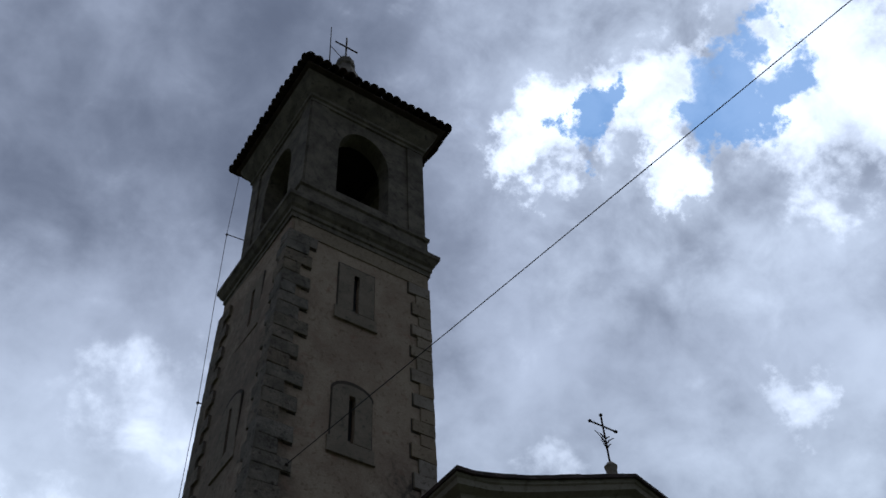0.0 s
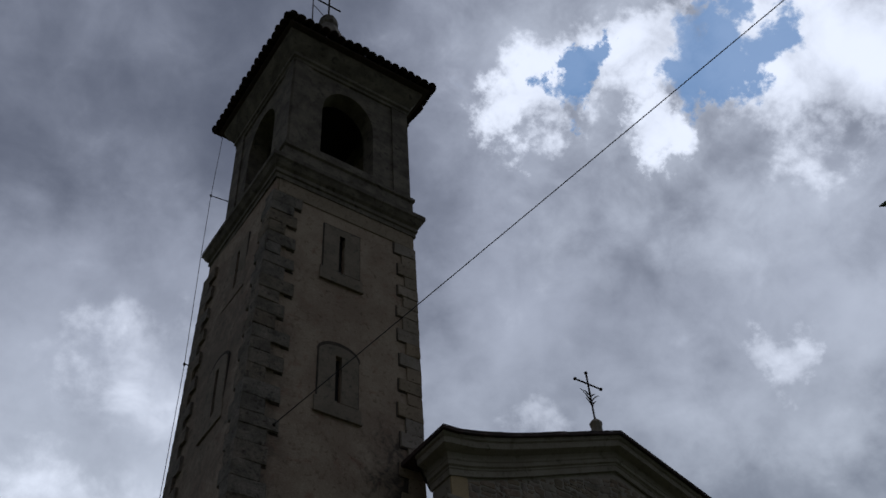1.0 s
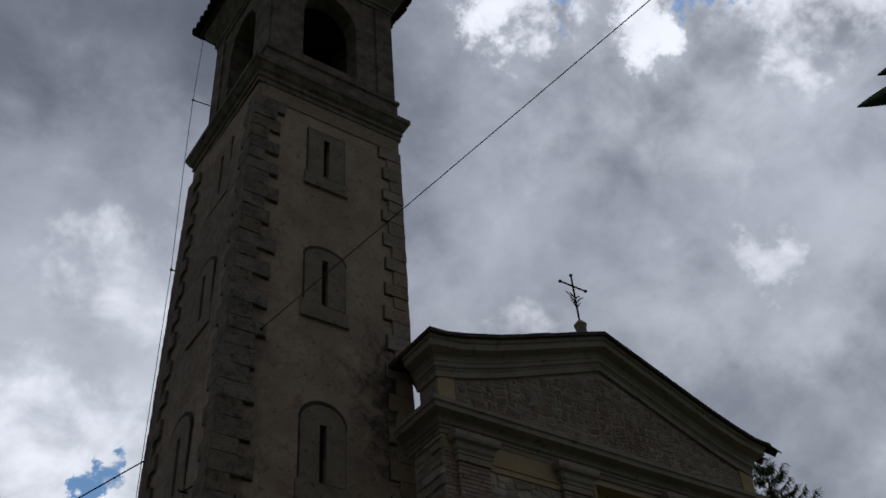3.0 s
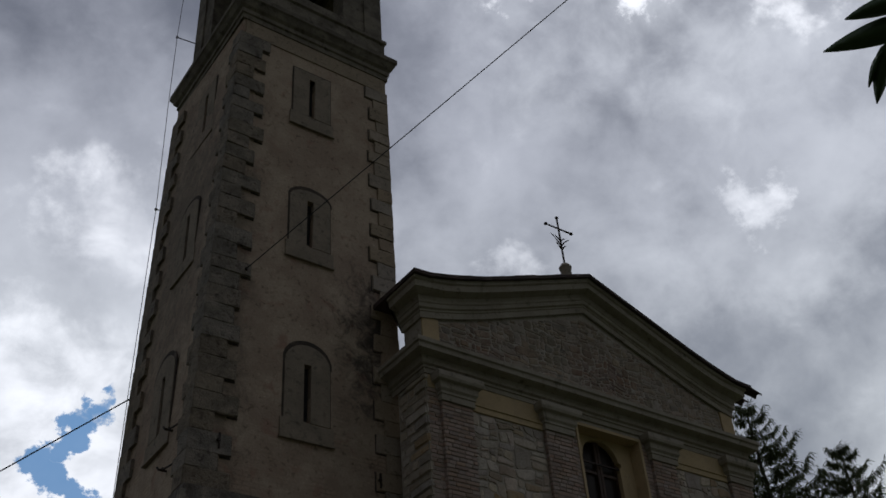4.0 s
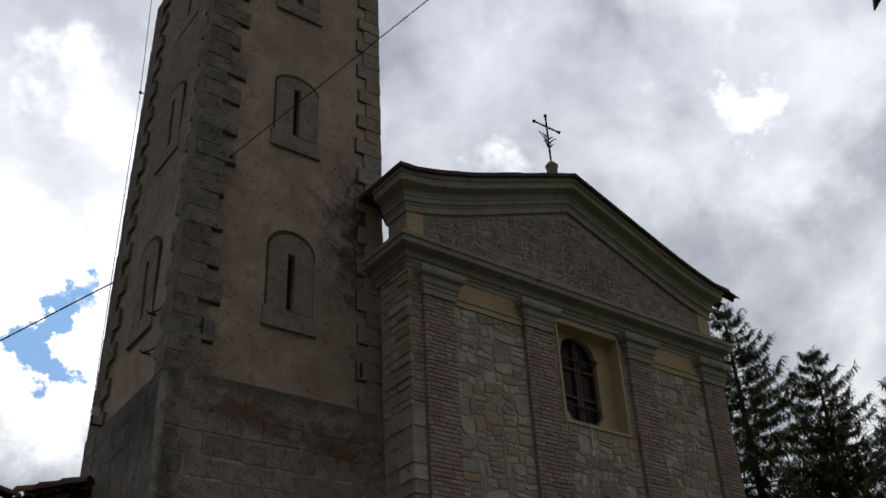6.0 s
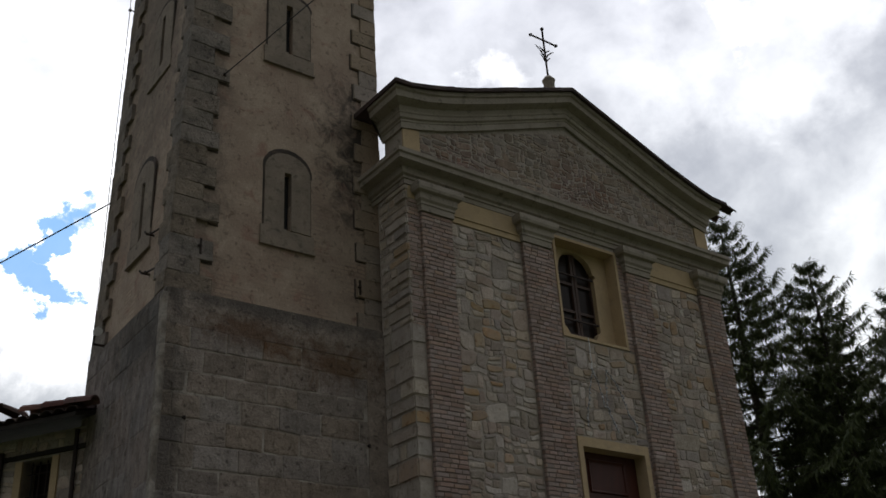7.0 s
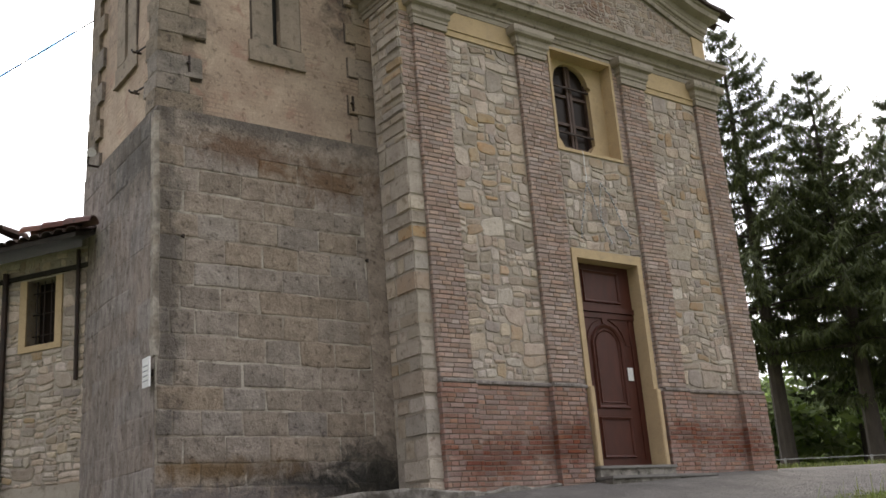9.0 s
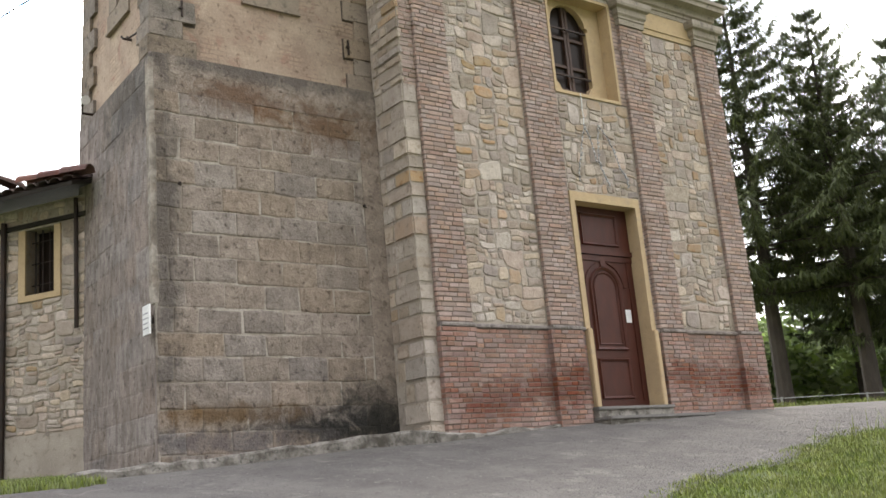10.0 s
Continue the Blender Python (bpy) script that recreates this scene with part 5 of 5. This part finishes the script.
def rubble(u0, u1, z0, z1, w, h, seed, cuts=()):
    """Blocky field stones in rough beds: outlines in the wall's plane. cuts: half planes that trim them."""
    r = random.Random(seed)
    cells = []

    def split(a, b, c, d):
        ww, hh = b - a, d - c
        wide = w * r.choice((0.45, 0.7, 0.9, 1.1, 1.4, 1.8))
        tall = h * r.choice((0.5, 0.7, 0.9, 1.1, 1.5))
        if ww > wide * 1.35 and (ww / w > hh / h or hh < tall * 1.35):
            k = a + ww * r.uniform(0.3, 0.7)
            split(a, k, c, d), split(k, b, c, d)
        elif hh > tall * 1.35:
            k = c + hh * r.uniform(0.32, 0.68)
            split(a, b, c, k), split(a, b, k, d)
        else:
            cells.append((a, b, c, d))

    z = z0
    while z < z1 - 1e-6:
        step = min(r.uniform(0.26, 0.6), z1 - z)
        if z1 - z - step < 0.15:
            step = z1 - z
        split(u0, u1, z, z + step)
        z += step

    def shift(u, z):
        """One field moves all the corners, so the beds wander."""
        e = max(0.0, min(1.0, min(u - u0, u1 - u, z - z0, z1 - z) / 0.10))
        v = Vector((u * 2.3 + seed, z * 2.3, 0.0))
        return (u + e * 0.07 * noise.noise(v), z + e * 0.10 * noise.noise(v + Vector((7, 3, 1))))

    stones = []
    for a, b, c, d in cells:
        m = min(0.030, 0.16 * (b - a)), min(0.024, 0.16 * (d - c))
        a, b, c, d = a + m[0] * r.random() ** 2, b - m[0] * r.random() ** 2, c + m[1] * r.random() ** 2, d - m[1] * r.random() ** 2
        mu, mz = (a + b) / 2 + (b - a) * r.uniform(-0.2, 0.2), (c + d) / 2
        lean = r.uniform(-0.10, 0.10)
        ju, jz = 0.10 * (b - a), 0.13 * (d - c)
        poly = []
        for x, y in ((a, c), (mu, c), (b, c), (b, mz), (b, d), (mu, d), (a, d), (a, mz)):
            x, y = x + r.uniform(-ju, ju) * 0.8 - lean * (y - mz), y + r.uniform(-jz, jz) + lean * (x - mu) * 0.6
            poly.append(shift(min(max(x, u0), u1), min(max(y, z0), z1)))
        for k in cuts:
            if len(poly) >= 3:
                poly = clip_poly(poly, *k)
        if len(poly) < 3:
            continue
        area = abs(sum(p[0] * q[1] - q[0] * p[1] for p, q in zip(poly, poly[1:] + poly[:1]))) / 2
        if area > 0.003:
            stones.append((poly, area))
    return stones


def stone_mesh(poly, r, put, depth=0.026, joint=0.009, bm=None, curve=1.0):
    """A rounded stone over an outline; put(u, z, d) gives the place in the world."""
    n = len(poly)
    cu, cz = sum(p[0] for p in poly) / n, sum(p[1] for p in poly) / n
    soft = []
    jag = [(p[0] + r.uniform(-0.008, 0.008), p[1] + r.uniform(-0.008, 0.008)) for p in poly]
    for p, a, b in zip(jag, jag[-1:] + jag[:-1], jag[1:] + jag[:1]):
        la, lb = math.hypot(p[0] - a[0], p[1] - a[1]), math.hypot(p[0] - b[0], p[1] - b[1])
        if la < 1e-4 or lb < 1e-4:
            continue
        bend = ((p[0] - a[0]) * (b[0] - p[0]) + (p[1] - a[1]) * (b[1] - p[1])) / (la * lb)
        if bend > 0.75:
            soft.append(p)
        else:
            ka, kb = min(0.3, curve * r.uniform(0.012, 0.035) / la), min(0.3, curve * r.uniform(0.012, 0.035) / lb)
            soft += [(p[0] + (a[0] - p[0]) * ka, p[1] + (a[1] - p[1]) * ka), (p[0] + (b[0] - p[0]) * kb, p[1] + (b[1] - p[1]) * kb)]
    if len(soft) < 4:
        return False
    hu, hz = max(abs(p[0] - cu) for p in soft), max(abs(p[1] - cz) for p in soft)

    def inset(k):
        fu, fz = max(0.3, 1 - k / hu), max(0.3, 1 - k / hz)
        return [(cu + (p[0] - cu) * fu, cz + (p[1] - cz) * fz) for p in soft]

    d = depth * r.uniform(0.45, 1.25)
    tu, tz = r.uniform(-0.4, 0.4) * d / hu, r.uniform(-0.4, 0.4) * d / hz
    rows = []
    for k, dd in ((joint - 0.003, -0.012), (joint, d * 0.35), (joint + 0.010, d * 0.82), (joint + 0.028, d)):
        rows.append([bm.verts.new(put(u, z, dd + ((u - cu) * tu + (z - cz) * tz if dd > 0 else 0))) for u, z in inset(k)])
    m = len(soft)
    for a, b in zip(rows, rows[1:]):
        for i in range(m):
            bm.faces.new((a[i], a[(i + 1) % m], b[(i + 1) % m], b[i]))
    bm.faces.new(rows[-1])
    return True


def lay_stones(stones, put, parent, seed, as_parts, mats, joined_mats, name="stone", depth=0.014, joint=0.005, ochre=0.14, curve=1.7, spread=(0.2, 1.5)):
    r = random.Random(seed)
    rest = [bmesh.new(), bmesh.new()]
    made = 0
    for poly, area in stones:
        which = 1 if r.random() < ochre and area > 0.015 else 0
        if made < as_parts:
            bm = bmesh.new()
            if stone_mesh(poly, r, put, depth, joint * r.uniform(*spread), bm, curve):
                part(name, bm, mats[which], parent)
                made += 1
            else:
                bm.free()
        else:
            stone_mesh(poly, r, put, depth, joint * r.uniform(*spread), rest[which], curve)
    for k in (0, 1):
        if len(rest[k].verts):
            tagged(part("rubble", rest[k], joined_mats[k], parent), kind="stuff")
        else:
            rest[k].free()


def on_front(u, z, d):
    return (u, FY - 0.002 - d, z)


PAIR, PAIR_J = (M_STONE, M_OCHRE), (M_STONE_J, M_OCHRE)
lay_stones(rubble(8.78, 10.215, BAND + 0.05, 9.13, 0.27, 0.185, 41), on_front, front, 1, 240, PAIR, PAIR_J)
lay_stones(rubble(10.98, 12.60, DOOR[3] + 0.17, WIN[2] - 0.07, 0.25, 0.175, 42), on_front, front, 2, 60, PAIR, PAIR_J)
lay_stones(rubble(13.205, 14.585, BAND + 0.05, 9.13, 0.27, 0.185, 43), on_front, front, 3, 0, PAIR, PAIR_J)
apex = 11.62
cut = []
for side in (-1, 1):
    x0, x1 = apex, apex + side * 2.4
    zz0, zz1 = 11.90, 10.97
    nx, nz = (zz0 - zz1) * side, abs(x1 - x0)
    cut.append((x0, zz0, nx, nz))
    cut.append((apex + side * 3.1, 10.74, 0.33 * side, 1.0))
lay_stones(rubble(8.28, 14.86, 10.06, 11.95, 0.20, 0.115, 44, cut), lambda u, z, d: (u, FY + 0.018 - d, z), front, 4, 0, PAIR, (M_PEDIMENT_STONE, M_PEDIMENT_STONE), depth=0.008, joint=0.004, spread=(0.2, 1.6))


def aux_stones():
    keep = []
    for k, (s0, s1, z0, z1) in enumerate(((0.02, 3.6, 6.04, 6.27), (0.02, W0 - 0.13, WZ0 - 0.1, 5.97), (W1 + 0.14, 3.6, WZ0 - 0.1, 5.97), (0.02, 3.6, 2.87, WZ0 - 0.1))):
        keep += rubble(s0, s1, z0, z1, 0.22, 0.14, 45 + 7 * k)
    lay_stones(keep, lambda u, z, d: aux(u, d + 0.002, z), side_wall, 5, 0, PAIR, PAIR_J, ochre=0.06)


aux_stones()


def block_courses(u0, u1, z0, z1, hs, ws, seed):
    """Squared stones in courses."""
    r = random.Random(seed)
    out = []
    z = z0
    while z < z1 - 0.05:
        h = min(r.uniform(*hs), z1 - z)
        if z1 - z - h < 0.12:
            h = z1 - z
        u = u0
        first = True
        while u < u1 - 1e-6:
            w = r.uniform(*ws) * (r.uniform(0.4, 0.9) if first else 1)
            first = False
            if u1 - u - w < 0.16:
                w = u1 - u
            j = [r.uniform(-0.016, 0.016) for _ in range(8)]
            out.append(([(u + j[0], z + j[1]), (u + w + j[2], z + j[3]), (u + w + j[4], z + h + j[5]), (u + j[6], z + h + j[7])], w * h))
            u += w
        z += h
    return out


def tower_courses():
    """Regular squared blocks of the tower's base, in broken bond, with short blocks at the corner."""
    r = random.Random(51)
    levels = [2.02, 2.25, 2.50, 2.785, 3.115, 3.425, 3.72, 4.035, 4.365, 4.69, 5.0, 5.31, 5.63, 5.955, 6.25, 6.575, 6.88]
    out = []
    for k, (z0, z1) in enumerate(zip(levels, levels[1:])):
        cuts = [4.545] + ([4.87, 5.43, 5.98, 6.53, 7.085, 7.62] if k % 2 else [4.74, 5.09, 5.67, 6.25, 6.84, 7.45, 7.66])
        cuts = [cuts[0]] + [c + r.uniform(-0.05, 0.05) for c in cuts[1:]]
        for a, b in zip(cuts, cuts[1:]):
            j = [r.uniform(-0.012, 0.012) for _ in range(8)]
            out.append(([(a + j[0], z0 + j[1]), ((a + b) / 2, z0 + j[4]), (b + j[2], z0 + j[3]), (b + j[4], z1 + j[5]), ((a + b) / 2, z1 + j[0]), (a + j[6], z1 + j[7])], (b - a) * (z1 - z0)))
    return out


part("joint_face", boxes((4.532, 7.94, 11.735, 11.80, 1.9, 6.9)), M_JOINT, base, "pale lime joints")
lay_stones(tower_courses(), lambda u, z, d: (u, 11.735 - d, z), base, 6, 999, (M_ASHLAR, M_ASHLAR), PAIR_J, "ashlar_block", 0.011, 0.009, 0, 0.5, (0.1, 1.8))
part("plain_strip", boxes((7.63, 7.945, 11.722, 11.80, 1.95, 6.9)), M_ASHLAR, base, "plain rendered strip beside the church corner")


def base_side(u, z, d):
    """The left face of the tower base, which leans a little."""
    f = (u - 11.74) / 3.16
    return (float(np.interp(z, [1.6, 7.4], [4.52 + 0.04 * f, 4.55 + 0.07 * f])) - d, u, z)


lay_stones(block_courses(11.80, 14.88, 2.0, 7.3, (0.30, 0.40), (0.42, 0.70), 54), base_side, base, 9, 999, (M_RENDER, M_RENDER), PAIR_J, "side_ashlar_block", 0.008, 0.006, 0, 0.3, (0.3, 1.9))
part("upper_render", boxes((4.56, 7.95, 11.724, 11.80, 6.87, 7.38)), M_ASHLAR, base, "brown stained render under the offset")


def rough_block(x0, x1, y0, y1, z0, z1, r, worn=0.022):
    """A squared stone with worn edges and uneven faces."""
    bm = boxes((x0, x1, y0, y1, z0, z1))
    bmesh.ops.bevel(bm, geom=[e for e in bm.edges], offset=min(worn, (z1 - z0) * 0.16), segments=2, affect="EDGES")
    rough = 0.006 if worn > 0.01 else 0.010
    for v in bm.verts:
        v.co += Vector([r.uniform(-rough, rough) for _ in range(3)])
    return bm


def church_corner():
    """Stones that turn the corner beside the tower, with smaller ones filling the side."""
    r = random.Random(52)
    z, k = 2.12, 0
    while z < 9.55:
        h = min(r.uniform(0.17, 0.33) if z < 7.0 else r.uniform(0.10, 0.20), 9.575 - z)
        depth = (0.50 if k % 2 else 0.28) + r.uniform(-0.06, 0.08)
        p = r.uniform(0.006, 0.032)
        mat = M_OCHRE if r.random() < 0.10 else M_SIDE
        wide = 8.185 if z < 7.0 else 7.99
        part("corner_block", rough_block(FX0 - p, wide, FY - p * 0.8, FY + depth, z + 0.006, z + h - 0.006, r), mat, front)
        y = FY + depth
        while y < 11.70:
            w = min(r.uniform(0.16, 0.34), 11.735 - y)
            part("side_block", rough_block(FX0 - r.uniform(0.002, 0.02), FX0 + 0.05, y + 0.006, y + w - 0.004, z + 0.008, z + h - 0.008, r), M_OCHRE if r.random() < 0.06 else M_SIDE, front)
            y += w
        z += h
        k += 1


church_corner()


def quoins():
    """Alternating long and short corner stones up the shaft."""
    r = random.Random(61)
    z, k = 7.42, 0
    while z < 16.55:
        h = min(r.uniform(0.25, 0.33), 16.6 - z)
        lx = left_x(z + h / 2)
        lng = k % 2 == 0
        p = 0.05 + r.uniform(0, 0.008)
        wf, ws = (0.58, 0.28) if lng else (0.38, 0.40)
        wf += r.uniform(-0.12, 0.08)
        g = 0.001 + r.uniform(0, 0.003)
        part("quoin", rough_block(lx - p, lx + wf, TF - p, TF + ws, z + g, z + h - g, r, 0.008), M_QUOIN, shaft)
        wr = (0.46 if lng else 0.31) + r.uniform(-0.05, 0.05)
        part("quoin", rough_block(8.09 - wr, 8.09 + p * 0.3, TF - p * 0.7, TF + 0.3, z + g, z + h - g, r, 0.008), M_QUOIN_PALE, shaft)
        if lng:
            # dark strips paint the joint shadow beside and under each long quoin
            part("shaded_joint", boxes((8.09 - wr - 0.022, 8.09 - wr + 0.05, TF - 0.005, TF + 0.05, z - 0.022, z + h), (8.09 - wr - 0.022, 8.09 - 0.2, TF - 0.006, TF + 0.05, z - 0.024, z + 0.01)), M_JOINT_SHADE, shaft)
            part("shaded_joint", boxes((lx + wf - 0.15, lx + wf + 0.012, TF - 0.005, TF + 0.05, z - 0.03, z + 0.01)), M_JOINT_SHADE, shaft)
        bl = float(np.interp(z, [7, 17], [4.70, 4.90]))
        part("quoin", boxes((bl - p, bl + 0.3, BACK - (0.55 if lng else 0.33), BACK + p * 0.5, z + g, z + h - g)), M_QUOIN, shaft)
        z += h
        k += 1


quoins()

# bricks last: one shared mesh


def brick_mesh(mat, name):
    bm = bmesh.new()
    rows = [[bm.verts.new((x * s / 2, -d, z * s2 / 2)) for x, z in ((-1, -1), (1, -1), (1, 1), (-1, 1))] for s, s2, d in ((1, 1, -0.6), (1, 1, 0.75), (0.955, 0.82, 1.0))]
    for a, b in zip(rows, rows[1:]):
        for i in range(4):
            bm.faces.new((a[i], a[(i + 1) % 4], b[(i + 1) % 4], b[i]))
    bm.faces.new(rows[-1])
    bmesh.ops.recalc_face_normals(bm, faces=bm.faces)
    me = bpy.data.meshes.new(name)
    bm.to_mesh(me)
    bm.free()
    me.materials.append(mat)
    return me


BRICK_ME = brick_mesh(M_BRICK_BASE, "brick")
rb = random.Random(71)
COURSE = 0.0685


def brick_field(x0, x1, z0, z1, y):
    """Bricks in running bond: (centre x, y, centre z, width, height, proud)."""
    out = []
    n = max(1, round((z1 - z0) / COURSE))
    ch = (z1 - z0) / n
    for k in range(n):
        z = z0 + ch * (k + 0.5)
        x = x0 - rb.uniform(0, 0.13)
        while x < x1 - 0.01:
            w = rb.choice((0.25, 0.13, 0.13, 0.24, 0.16))
            a, b = max(x, x0), min(x + w, x1)
            if b - a > 0.035:
                out.append(((a + b) / 2, y, z + rb.uniform(-0.003, 0.003), b - a - 0.008, ch - 0.016 + rb.uniform(-0.004, 0.002), rb.uniform(0.005, 0.016)))
            x += w
    return out


def side_bricks(x, y0, y1, z0, z1):
    """Headers on the side of a pilaster that faces the tower."""
    n = max(1, round((z1 - z0) / COURSE))
    ch = (z1 - z0) / n
    return [(x, (y0 + y1) / 2, z0 + ch * (k + 0.5) + rb.uniform(-0.003, 0.003), y1 - y0 - 0.004, ch - 0.014 + rb.uniform(-0.004, 0.002), rb.uniform(0.005, 0.013), 1) for k in range(n)]


low_bricks, high_bricks, plinth_sides = [], [], []
for i, (a, b) in enumerate(PILASTERS):
    low_bricks += brick_field(a - 0.03, b + 0.03, 2.2, BAND - 0.035, PY - 0.02)
    high_bricks += brick_field(a, b, BAND + 0.04, 9.135, PY + 0.012)
    high_bricks += side_bricks(a, PY + 0.004, FY - 0.004, BAND + 0.04, 9.135)
    plinth_sides += side_bricks(a - 0.03, PY - 0.03, FY - 0.004, 2.2, BAND - 0.035)
for a, b in ((8.765 + 0.03, 10.23 - 0.03), (10.80 + 0.03, DOOR[0] - 0.10), (DOOR[1] + 0.10, 12.62 - 0.03), (13.19 + 0.03, 14.60 - 0.03)):
    low_bricks += brick_field(a, b, 2.2, BAND - 0.035, FY)
for a, b, z0, z1 in ((7.96, 8.19, 7.02, 9.34), (10.80, 10.965, BAND + 0.04, DOOR[3] + 0.15), (10.80, 10.97, DOOR[3] + 0.15, 9.5), (12.545, 12.62, BAND + 0.04, DOOR[3] + 0.15), (12.46, 12.62, WIN[2] - 0.05, 9.5)):
    high_bricks += brick_field(a, b, z0, z1, FY)
low_bricks.sort(key=lambda q: q[0])
for q in low_bricks[:300]:
    piece(BRICK_ME, front, pose(q[0], q[1], q[2]) @ Matrix.Diagonal((q[3], q[5], q[4], 1)), "brick")


def joined_bricks(bricks, mat, name):
    verts, faces = [], []
    for cx, cy, cz, w, h, p, *side in bricks:
        b = len(verts)
        for s, s2, d in ((1, 1, -0.012), (1, 1, p * 0.75), (0.955, 0.82, p)):
            for u, v in ((-1, -1), (1, -1), (1, 1), (-1, 1)):
                verts.append((cx - d, cy - u * w * s / 2, cz + v * h * s2 / 2) if side else (cx + u * w * s / 2, cy - d, cz + v * h * s2 / 2))
        for o in (0, 4):
            for i in range(4):
                faces.append((b + o + i, b + o + (i + 1) % 4, b + o + 4 + (i + 1) % 4, b + o + 4 + i))
        faces.append((b + 8, b + 9, b + 10, b + 11))
    me = bpy.data.meshes.new(name)
    me.from_pydata(verts, [], faces)
    me.materials.append(mat)
    ob = new(name, me)
    ob.parent = front
    return tagged(ob, kind="stuff")


joined_bricks(low_bricks[300:] + plinth_sides, M_BRICK_BASE_J, "plinth_brickwork")
joined_bricks(high_bricks, M_BRICK_J, "pilaster_brickwork")
